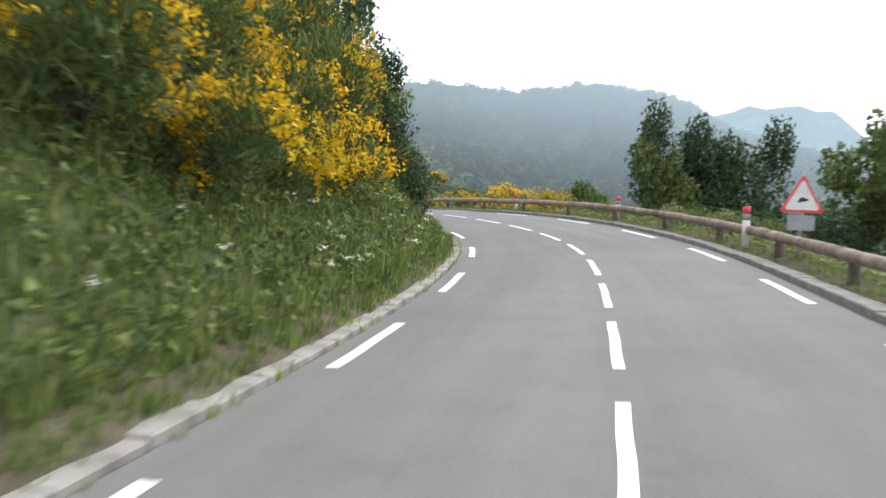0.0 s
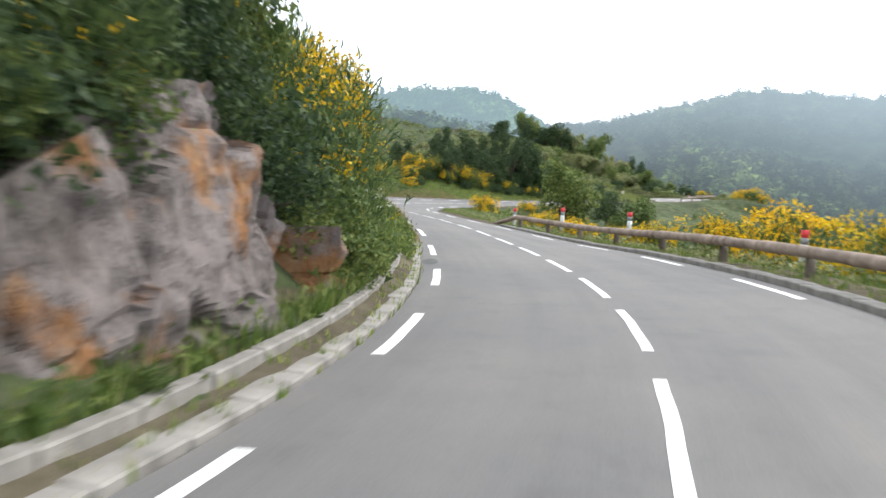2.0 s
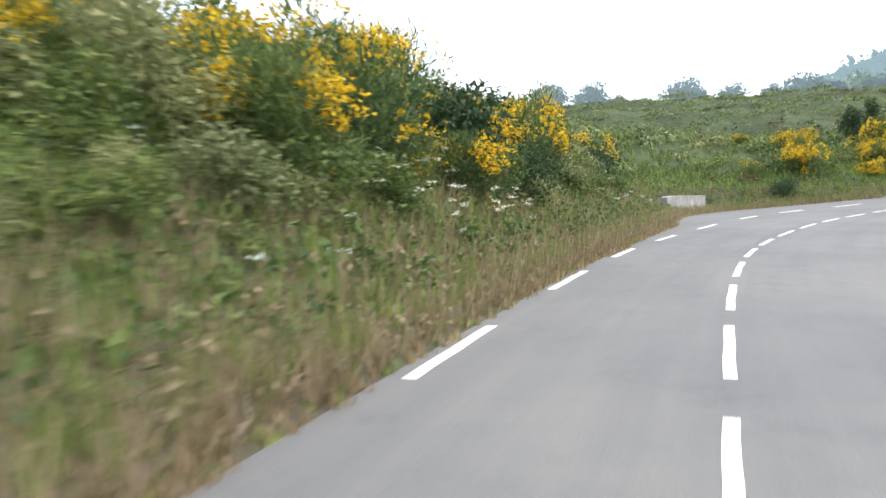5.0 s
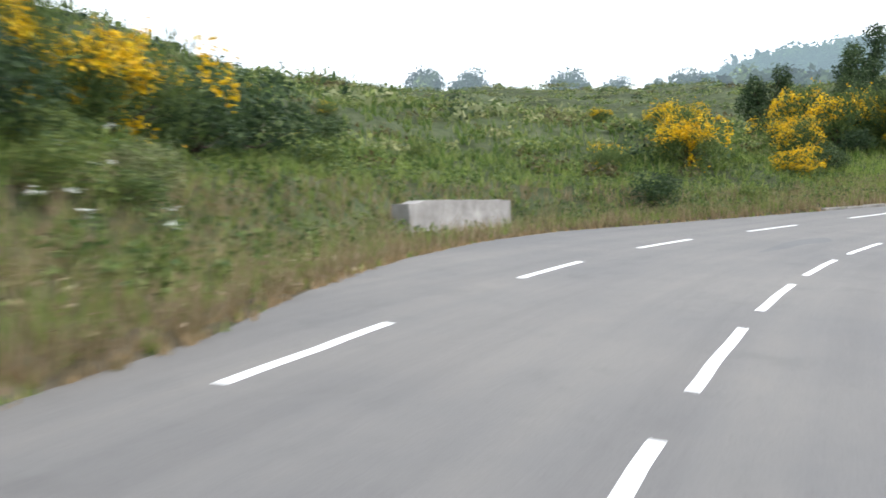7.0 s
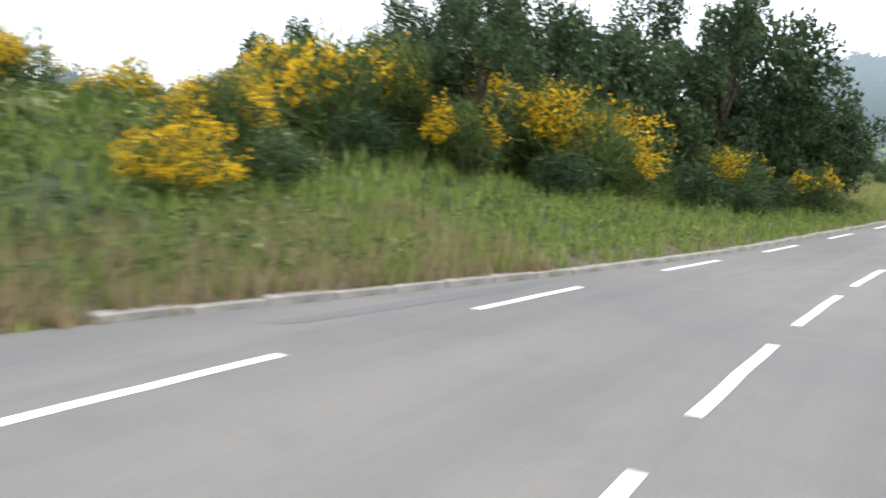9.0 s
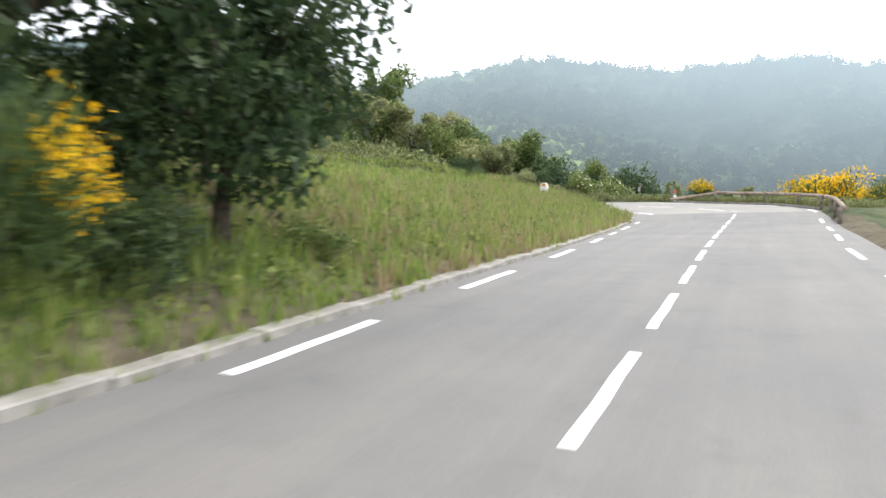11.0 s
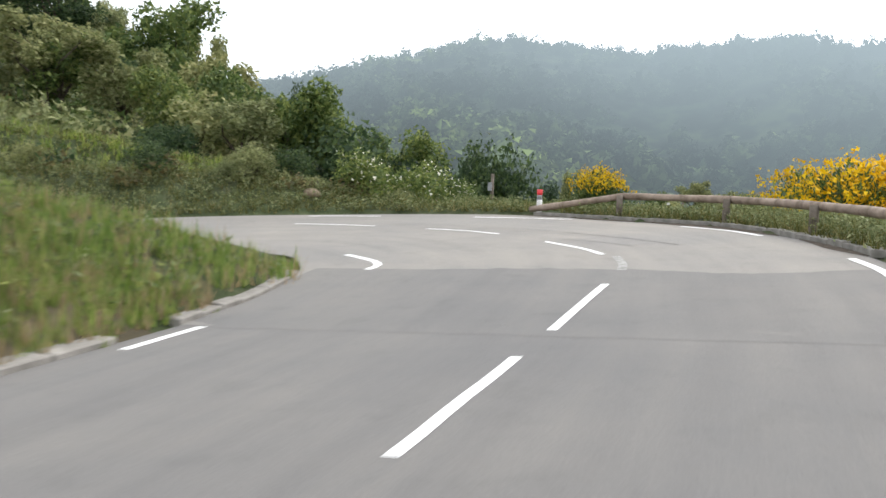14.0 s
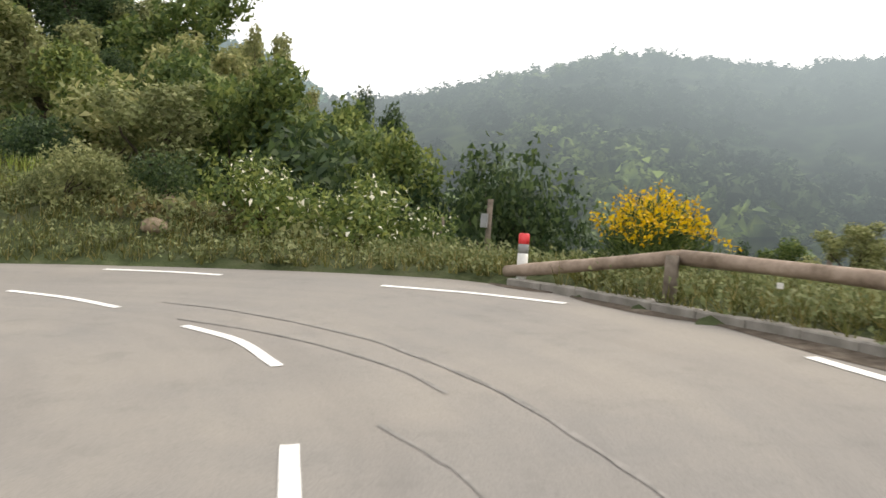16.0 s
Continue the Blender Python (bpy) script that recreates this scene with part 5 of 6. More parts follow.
# --- beyond the hairpin: terraced scrub bank, bramble, round bush, brooms behind the rail
for x, y, m, z in ((-31.0, 200.6, S3_, 1.05), (-32.8, 199.6, S3_, 0.95), (-29.6, 201.0, S3_, 0.7), (-27.6, 206.6, S1_, 1.4), (-23.4, 203.0, S2_, 0.5), (-16.7, 198.7, B2, 1.55), (-15.2, 198.2, B2, 1.85), (-13.9, 199.4, B2, 1.6), (-15.9, 199.8, B0, 1.2), (-18.4, 199.4, S1_, 0.9), (-19.6, 199.0, S2_, 0.6), (-21.2, 200.0, S2_, 0.55), (-26.2, 204.0, S1_, 0.7), (-12.6, 194.5, B0, 1.2), (-13.4, 190.6, B3, 1.1), (-26.9, 201.2, S1_, 0.5)):
    plant(m, x, y, z, R.uniform(0, 360))
for x, y, m, tall, top, wide in ((-28.9, 204.8, S0_, 1.9, 14.9, 0.62), (-27.9, 206.0, S0_, 1.9, 14.2, 0.6), (-31.8, 205.6, S0_, 1.9, 14.0, 0.7), (-32.4, 206.6, T2, 5.6, 15.0, 0.9), (-25.6, 213.0, T0, 8.0, 13.4, 0.7), (-22.3, 214.5, T0, 8.0, 12.6, 0.6), (-30.0, 209.5, T0, 8.0, 14.4, 0.7), (-52.5, 217.2, T0, 8.0, 20.6, 0.9), (-45.0, 208.0, T2, 5.6, 18.2, 0.9), (-40.4, 205.5, T3, 6.4, 16.6, 1.4), (-43.5, 206.5, S2_, 1.7, 16.6, 1.2), (-50.0, 248.0, T0, 8.0, 24.0, 0.5), (-53.5, 246.5, T0, 8.0, 22.0, 0.5), (-62.6, 250.0, T3, 6.4, 29.8, 0.6)):
    plant_top(m, tall, x, y, top, wide * (1.35 if x < -53 and tall > 7 else 1.0))
for x, y, m, tall, top, wide in ((-59.0, 252.0, T3, 6.4, 25.0, 0.6), (-63.5, 233.0, T3, 6.4, 28.0, 0.8), (-66.0, 231.0, T1, 9.5, 30.5, 1.0), (-70.5, 231.0, T0, 8.0, 30.0, 0.95), (-75.0, 228.0, T1, 9.5, 31.0, 1.0), (-80.0, 224.0, T0, 8.0, 30.5, 1.0), (-72.5, 221.0, T1, 9.5, 28.0, 0.9), (-48.5, 209.5, T3, 6.4, 19.6, 1.3), (-51.0, 208.0, T2, 5.6, 19.8, 1.1), (-51.5, 207.4, T3, 6.4, 21.0, 1.3), (-54.6, 204.6, T3, 6.4, 20.6, 1.2), (-57.6, 209.0, T2, 5.6, 22.2, 1.1), (-60.5, 204.4, T3, 6.4, 21.0, 1.2), (-64.0, 208.0, T2, 5.6, 22.6, 1.1)):
    plant_top(m, tall, x, y, top, wide * (1.35 if x < -53 and tall > 7 else 1.0))
for x, y, m, tall, top, wide in ((-52.4, 203.6, S0_, 1.9, 17.0, 1.0), (-36.2, 207.0, S0_, 1.9, 15.6, 1.0), (-38.0, 209.5, T2, 5.6, 16.6, 0.9), (-39.0, 208.0, T2, 5.6, 17.6, 0.9), (-43.0, 212.0, T2, 5.6, 19.0, 0.9), (-46.5, 216.0, T3, 6.4, 20.4, 1.1), (-37.0, 212.0, T2, 5.6, 15.6, 0.9), (-40.0, 219.0, T2, 5.6, 18.2, 0.8), (-24.6, 208.0, T2, 5.6, 12.0, 0.8), (-22.0, 211.0, T2, 5.6, 11.4, 0.8)):
    plant_top(m, tall, x, y, top, wide * (1.35 if x < -53 and tall > 7 else 1.0))
for k in range(48):
    x = R.uniform(-60, -31)
    y = 197.6 + (-31 - x) * -0.22 + 2.4 + 13 * R.random() ** 1.3
    d_k = float(near_line(np.array([x]), np.array([y]), OUTER)[0][0])
    if x > -37 or not 4.4 < d_k < 8.0:
        plant(mostly(R, ((S0_, 3.5), (S1_, 1.0), (S2_, 5.5))), x, y, R.uniform(0.55, 1.15), R.uniform(0, 360))


for x, y, m, z in ((-20.4, 201.6, T3, 0.38), (-18.9, 202.8, T3, 0.44), (-21.6, 203.4, T2, 0.36), (-17.2, 200.9, T3, 0.28), (-22.4, 200.2, S2_, 0.45), (-20.0, 198.2, S1_, 0.4), (-18.0, 197.6, S1_, 0.5), (-21.8, 197.9, S2_, 0.4), (-25.3, 199.0, S1_, 0.4), (-16.2, 195.8, S1_, 0.5), (-19.2, 197.2, B3, 0.4)):
    plant(m, x, y, z, R.uniform(0, 360))
plant(B4, -23.75, 198.7, 1.02, 30, sink=0.42)
plant_top(T3, 6.4, -24.6, 211.5, 14.1, 0.5)
plant_top(T2, 5.6, 15.5, 26.6, 7.0, 0.8)
plant_top(T0, 8.4, 14.2, 49.0, 11.2, 0.62)
plant_top(T2, 6.5, 13.4, 48.2, 9.6, 0.6)
plant_top(T0, 8.0, 17.6, 48.0, 9.6, 0.72)
plant_top(T2, 7.2, 9.8, 52.0, 7.2, 0.9)
for s, u, m, z in ((66.0, 2.2, S2_, 0.5), (68.0, 2.6, S2_, 0.6), (71.0, 2.2, S2_, 0.5)):
    plant_sl(m, s, u, z)
# --- below the road: brooms, scrub, trees that stand out against the valley
for x, y, m, z in ((16.6, 24.0, T2, 0.95), (17.6, 21.0, T0, 0.8), (-12.5, 80.5, T2, 1.15), (-8.0, 84.0, T2, 0.9), (-3.0, 92.0, T2, 1.1), (4.0, 78.0, T2, 1.0), (8.0, 92.0, T0, 1.0), (-16.0, 104.0, T0, 1.0), (-6.0, 112.0, T2, 1.1), (14.0, 74.0, T0, 0.9)):
    plant(m, x, y, z, R.uniform(0, 360))
for s, u, m, z in ((38.4, -3.4, B2, 1.0), (43.4, -3.6, B2, 1.25), (45.0, -3.8, B0, 0.8), (49.6, -4.0, B0, 0.9), (53.0, -4.2, S2_, 0.7), (35.4, -2.8, S1_, 0.7), (25.5, -3.4, S1_, 1.0), (28.6, -3.6, S1_, 1.05), (30.0, -4.2, S2_, 1.1), (23.0, -3.6, S1_, 1.0), (27.0, -2.6, S1_, 0.8), (24.0, -2.8, S2_, 0.8), (21.0, -3.0, S1_, 0.9), (18.5, -3.4, S0_, 0.9), (31.0, -3.2, S1_, 0.9), (33.2, -3.0, S2_, 0.8)):
    plant_sl(m, s, u, z)
for k in range(52):
    plant_sl(mostly(R, ((B2, 3), (B0, 2), (S1_, 2), (S2_, 2.5), (B3, 2))), R.uniform(50, 100), -R.uniform(3.2, 13), R.uniform(0.5, 0.9))
for k in range(10):
    plant_sl(mostly(R, ((S0_, 2), (S1_, 3), (S2_, 2), (B0, 1.5))), R.uniform(-2, 100), -R.uniform(6, 20), R.uniform(0.7, 1.3))
for k in range(22):
    plant_sl(mostly(R, ((T0, 2), (T2, 3), (T3, 1), (T1, 1))), R.uniform(5, 120), -R.uniform(24, 80), R.uniform(0.7, 1.15), z=None)

# ---------------------------------------------------------------- grass, dry grass and wild flowers
def tufts(name, label, x, y, mat, seed, height, blades=6, width=0.014, lean=0.45, z_lift=0.0):
    rng = np.random.RandomState(seed)
    n = len(x)
    z = ground_z(x, y, sunk=False)
    base = np.stack([x, y, z - 0.03 + z_lift], -1)
    h = height * (0.55 + 0.9 * rng.rand(n))
    vs = []
    for b in range(blades):
        a = rng.rand(n) * 2 * np.pi
        d = np.stack([np.cos(a), np.sin(a), 0 * a], -1)
        sd = np.stack([-np.sin(a + 0.6), np.cos(a + 0.6), 0 * a], -1)
        hh = (h * (0.6 + 0.6 * rng.rand(n)))[:, None]
        ln = (lean * rng.rand(n))[:, None]
        root = base + d * (0.07 * rng.rand(n))[:, None]
        w = width * (0.7 + 0.8 * rng.rand(n))[:, None]
        t = root + d * hh * ln + np.array([0, 0, 1.0]) * hh * (1 - 0.25 * ln)
        vs.append(np.stack([root - sd * w, root + sd * w, t], 1))
    v = np.concatenate(vs).reshape(-1, 3)
    ob = new(name, mesh_of(name, v, np.arange(len(v)).reshape(-1, 3), mat, False))
    return tagged(ob, label, "grass", kind="stuff")


def band(rng, n, s0, s1, u0, u1, side=-1, power=1.5):
    s, u = s0 + (s1 - s0) * rng.rand(n), u0 + (u1 - u0) * rng.rand(n) ** power
    lat = edge_l(s) - u if side < 0 else edge_r(s) + u
    p = road_at(s, lat)
    return p[:, 0], p[:, 1]


G = np.random.RandomState(3)


def off_rock(x, y):
    s, lat = to_road(x, y)
    bare = (s > 23.5) & (s < 34.5) & (lat < -3.95) & (lat > -5.4)
    paved = in_polygon(x, y, APRON) | ((s > 105.6) & (s < 111) & (lat > -10.2 - 0.25 * (s - 105.9)) & (lat < edge_l(s) - 0.9))
    return x[~bare & ~paved], y[~bare & ~paved]


tufts("long_grass", "long green grass on the bank beside the road", *off_rock(*band(G, 9500, -6, 62, 0.62, 6)), M_GRASS, 1, 0.42, 6)
tufts("long_grass", "long green grass on the slope between the bends", *off_rock(*band(G, 9500, 58, 128, 0.3, 9)), M_GRASS_FRESH, 2, 0.40, 6)
tufts("long_grass", "long green grass on the bank under the oaks", *off_rock(*band(G, 13000, 124, 187, 0.2, 12, power=1.2)), M_GRASS_FRESH, 3, 0.36, 6)
tufts("long_grass", "thin grass on the open hill", *off_rock(*band(G, 9000, 95, 150, 6, 60, power=1.4)), M_GRASS, 4, 0.55, 6, 0.03)
tufts("dry_grass", "dry straw-coloured grass along the verge", *off_rock(*band(G, 6500, 52, 128, 0.1, 3.0, power=1.5)), M_STRAW, 5, 0.50, 6, 0.011, 0.7)
tufts("dry_grass", "dry straw-coloured grass along the kerb", *off_rock(*band(G, 3600, 152, 187, 0.15, 7.0, power=1.3)), M_STRAW, 6, 0.34, 6)
tufts("verge_grass", "short verge grass under the log rail", *off_rock(*band(G, 3500, -6, 100, 0.45, 2.0, 1)), M_GRASS, 7, 0.17, 7)
tufts("long_grass", "long grass on the slope below the rail", *off_rock(*band(G, 4500, -6, 100, 1.8, 8, 1)), M_GRASS, 17, 0.34, 6)
hx, hy = G.uniform(-58, -12, 46000), G.uniform(184, 214, 46000)
d_hp, _ = near_line(hx, hy, OUTER)
keep = ~in_polygon(hx, hy, APRON) & (d_hp > 0.12) & (np.hypot(hx + 26.1, hy - 196.7) > 0.6) & (G.rand(46000) < np.clip(1.4 - d_hp / 8, 0.12, 1)) & (hy > np.interp(hx, [-90, -38, -31, -26, -22, -10], [177, 194, 196, 194, 184, 176]))
tufts("long_grass", "long grass on the bank beyond the hairpin", hx[keep], hy[keep], M_GRASS_OLIVE, 8, 0.32, 6, 0.011, 1.1)
lx, ly = G.uniform(-70, -36, 9000), G.uniform(185, 206, 9000)
d_l = near_line(lx, ly, OUTER)[0]
k_l = (d_l > 4.2) & (d_l < 8.4) & (ly > np.interp(lx, [-90, -38, -31], [178, 195.6, 197]))
tufts("long_grass", "fresh green grass on the terrace beyond the hairpin", lx[k_l], ly[k_l], M_GRASS_FRESH, 61, 0.36, 6, 0.022)
kx, ky = G.uniform(-62, -27, 17000), G.uniform(160, 183.5, 17000)
d_kn, _ = near_line(kx, ky, INNER)
ks, kl = to_road(kx, ky)
k_kn = ~in_polygon(kx, ky, APRON) & (kl < edge_l(ks) - 0.45) & (kl > -26) & (G.rand(17000) < np.clip(1.25 - np.minimum(d_kn, -kl - 3.6) / 13, 0.25, 1))
tufts("long_grass", "long olive green grass on the knoll inside the hairpin", kx[k_kn], ky[k_kn], M_GRASS_FRESH, 18, 0.34, 6, 0.016)
tufts("dry_grass", "dry straw-coloured seed grass on the knoll", kx[k_kn][::3] + 0.2, ky[k_kn][::3], M_STRAW, 19, 0.42, 5, 0.010)


tufts("verge_grass", "ragged dry grass growing over the edge of the asphalt", *band(G, 1500, 46, 121, -0.10, 0.4, power=1.0), M_STRAW, 29, 0.16, 6)
tufts("verge_grass", "ragged green grass growing over the edge of the asphalt", *band(G, 1500, -8, 187, -0.02, 0.4, power=1.0), M_GRASS_FRESH, 30, 0.15, 6)


def weeds(name, label, x, y, mat, seed, height, leaves, size):
    """Low leafy plants between the blades."""
    rng = np.random.RandomState(seed)
    n = len(x)
    z = ground_z(x, y, sunk=False)
    c = np.repeat(np.stack([x, y, z], -1), leaves, 0)
    hh = np.repeat(height * (0.4 + 0.9 * rng.rand(n)), leaves)
    t = rng.rand(n * leaves)
    off = rng.normal(size=(n * leaves, 3)) * 0.16
    off[:, 2] = 0.03 + hh * t
    off[:, :2] *= (1.15 - 0.6 * t)[:, None]
    s = size * (0.6 + 0.8 * rng.rand(n * leaves))
    v, f = leaf_quads(c + off, unit(rng.normal(size=(n * leaves, 3)) + np.array([0, 0, 0.3])), unit(np.array([0, 0, 1.0]) + 0.8 * rng.normal(size=(n * leaves, 3))), s * 1.6, s)
    ob = new(name, mesh_of(name, v, f, mat, False))
    return tagged(ob, label, "weeds", kind="stuff")


weeds("weeds", "low leafy weeds on the bank beside the road", *off_rock(*band(G, 4200, -6, 60, 0.75, 6)), M_LEAF, 21, 0.38, 14, 0.075)
E_ = np.random.RandomState(77)
tufts("long_grass", "short green grass growing over the gutter's back edge", *off_rock(*band(E_, 1500, 40, 63, 0.28, 1.0)), M_GRASS, 78, 0.24, 6)
weeds("weeds", "low leafy weeds behind the gutter", *off_rock(*band(E_, 420, 40, 62, 0.34, 1.1)), M_LEAF, 79, 0.22, 14, 0.06)
tufts("long_grass", "short green grass at the foot of the bank", *off_rock(*band(E_, 1300, -6, 22, 0.28, 0.8)), M_GRASS, 80, 0.2, 6)
weeds("weeds", "low leafy weeds on the slope between the bends", *off_rock(*band(G, 2600, 60, 126, 0.7, 9)), M_LEAF, 22, 0.42, 14, 0.08)
weeds("dry_weeds", "dry brown weeds along the verge", *off_rock(*band(G, 350, 58, 100, 0.15, 2.4)), M_STRAW, 26, 0.4, 12, 0.06)
weeds("weeds", "leafy green weeds on the knoll inside the hairpin", kx[k_kn][3::12], ky[k_kn][3::12], M_LEAF_PALE, 28, 0.3, 12, 0.07)
weeds("weeds", "low leafy weeds in the grass under the oaks", *off_rock(*band(G, 2400, 124, 187, 0.6, 11)), M_LEAF, 23, 0.25, 12, 0.06)
weeds("weeds", "low leafy weeds under the log rail", *off_rock(*band(G, 1600, -6, 90, 1.2, 5, 1)), M_LEAF_PALE, 24, 0.26, 12, 0.07)
weeds("weeds", "low leafy weeds on the bank beyond the hairpin", hx[keep][::3], hy[keep][::3], M_LEAF_PALE, 25, 0.34, 14, 0.055)


def scrub(name, label, x, y, mat, seed, leaves, size, wide, tall):
    """Many low bushes too far off to tell apart, each a dome of leaves."""
    rng = np.random.RandomState(seed)
    n = len(x)
    z = ground_z(x, y, sunk=False)
    k = 0.5 + rng.rand(n)
    c = np.repeat(np.stack([x, y, z], -1), leaves, 0)
    kk = np.repeat(k, leaves)[:, None]
    dd = unit(rng.normal(size=(n * leaves, 3)))
    dd[:, 2] = abs(dd[:, 2])
    ph = np.repeat(rng.rand(n) * 6, leaves)
    lump = 0.75 + 0.3 * np.sin(dd[:, 0] * 6 + ph) * np.sin(dd[:, 1] * 5 + 2 * ph)
    r = (0.55 + 0.5 * rng.rand(n * leaves) ** 0.5) * lump
    p = c + dd * r[:, None] * kk * (wide, wide, tall)
    s = size * (0.6 + 0.8 * rng.rand(n * leaves)) * (0.6 + 0.4 * kk[:, 0])
    nrm = unit(dd + 0.7 * rng.normal(size=dd.shape))
    v, f = leaf_quads(p, unit(np.cross(nrm, rng.normal(size=dd.shape))), nrm, s * 1.5, s)
    ob = new(name, mesh_of(name, v, f, mat, False))
    return tagged(ob, label, "scrub", kind="stuff")


def clumped(x, y, size, cut):
    k = bumps(x, y, size, 4) + 0.5 * bumps(x, y, size * 0.4, 7) > cut
    return x[k], y[k]


ox, oy = band(G, 1700, 62, 150, 7, 110, power=1.2)
ox, oy = clumped(ox, oy, 16, -0.1)
scrub("scrub", "low green scrub scattered over the open hill", ox, oy, M_LEAF, 41, 76, 0.135, 1.1, 0.8)
ox, oy = clumped(*band(G, 900, 62, 150, 7, 100, power=1.3), 21, 0.1)
scrub("scrub", "dark scrub scattered over the open hill", ox, oy, M_LEAF_DARK, 42, 76, 0.13, 1.0, 0.9)
ox, oy = clumped(*band(G, 1500, 78, 150, 8, 130, power=1.1), 26, 0.0)
scrub("scrub", "pale dry scrub scattered over the open hill", ox, oy, M_LEAF_PALE, 43, 66, 0.13, 1.0, 0.6)
ox, oy = clumped(*band(G, 700, 62, 150, 5, 100, power=1.3), 13, 0.05)
scrub("scrub", "brown heather scattered over the open hill", ox, oy, M_HEATH, 49, 66, 0.12, 1.0, 0.55)
ox, oy = G.uniform(-95, -30.5, 2000), G.uniform(183, 250, 2000)
d_n, _ = near_line(ox, oy, OUTER)
k_n = (d_n > 1.7) & ~in_polygon(ox, oy, APRON) & (oy > np.interp(ox, [-90, -38, -31], [178.5, 196, 197.5])) & (bumps(ox, oy, 9, 4) + 0.5 * G.rand(2000) > -0.05 + 0.25 * (d_n < 4.5)) & ((ox > -37) | (d_n < 4.6) | (d_n > 7.8))
ox, oy = ox[k_n], oy[k_n]
scrub("scrub", "olive scrub covering the bank beyond the hairpin", ox[::2], oy[::2], M_LEAF_PALE, 44, 90, 0.12, 0.8, 0.75)
scrub("scrub", "green scrub covering the bank beyond the hairpin", ox[1::4], oy[1::4], M_LEAF_DARK, 45, 90, 0.12, 0.9, 0.8)
tx, ty = G.uniform(-88, -42, 1100), G.uniform(194, 242, 1100)
k_t = (near_line(tx, ty, OUTER)[0] > 8.2) & (bumps(tx, ty, 11, 6) > -0.25) & (ty > np.interp(tx, [-90, -31], [190, 203]))
tx, ty = tx[k_t], ty[k_t]
scrub("scrub", "tall green scrub on the upper bank beyond the hairpin", tx[::2], ty[::2], M_LEAF, 55, 70, 0.19, 1.4, 1.3)
scrub("scrub", "tall olive scrub on the upper bank beyond the hairpin", tx[1::2], ty[1::2], M_LEAF_PALE, 56, 70, 0.19, 1.4, 1.2)
scrub("scrub", "brown heather and bramble covering the bank beyond the hairpin", ox[3::4], oy[3::4], M_HEATH, 48, 90, 0.12, 0.9, 0.7)
ox, oy = band(G, 700, 0, 110, 5, 45, 1, power=1.1)
ox, oy = clumped(ox, oy, 12, -0.1)
scrub("scrub", "green scrub on the slope below the road", ox, oy, M_LEAF, 47, 100, 0.13, 1.0, 0.8)


for n_b, grain, cut, mat, seed, wide, tall, words in ((2600, 34, -0.2, M_LEAF, 51, 1.7, 1.2, "green"), (2200, 47, -0.1, M_LEAF_PALE, 52, 1.7, 0.9, "pale"), (1200, 28, 0.0, M_HEATH, 53, 1.5, 0.7, "brown"), (900, 23, 0.0, M_LEAF_DARK, 54, 1.6, 1.5, "dark")):
    ox, oy = G.uniform(-330, -62, n_b), G.uniform(50, 345, n_b)
    ox, oy = clumped(ox, oy, grain, cut)
    hs, hl = to_road(ox, oy)
    k_n = (hl < -22) & (near_line(ox, oy, OUTER)[0] > 12) & (ox < -62 - 0.25 * np.maximum(oy - 190, 0))
    scrub("scrub", words + " scrub on the upper part of the open hill", ox[k_n], oy[k_n], mat, seed, 32, 0.30, wide, tall)


def umbels(name, label, x, y, seed, height):
    """White flower heads on thin stalks."""
    rng = np.random.RandomState(seed)
    n = len(x)
    z = ground_z(x, y, sunk=False)
    h = height * (0.7 + 0.6 * rng.rand(n))
    heads = 16
    c = np.repeat(np.stack([x, y, z + h], -1), heads, 0)
    off = rng.normal(size=(n * heads, 3)) * (0.055, 0.055, 0.02)
    s = 0.026 + 0.022 * rng.rand(n * heads)
    v, f = leaf_quads(c + off, unit(rng.normal(size=(n * heads, 3)) * (1, 1, 0.2)), unit(np.array([0, 0, 1.0]) + 0.5 * rng.normal(size=(n * heads, 3))), s * 1.3, s * 1.2)
    ob = new(name, mesh_of(name, v, f, M_PETAL, False))
    return tagged(ob, label, "wild flowers", kind="stuff")


umbels("white_flowers", "white wild flowers in the long grass", *band(G, 26, 2, 20, 0.6, 2.4), 1, 0.42)
umbels("white_flowers", "white umbel flowers on the slope", *band(G, 46, 66, 98, 1.0, 3.6), 2, 0.7)
umbels("white_flowers", "dense patch of white umbel flowers", *band(G, 44, 73.5, 79.5, 0.9, 3.0, power=1.0), 4, 0.8)
umbels("white_flowers", "white umbel flowers by the verge", *band(G, 50, 40, 62, 0.8, 3.2), 3, 0.6)

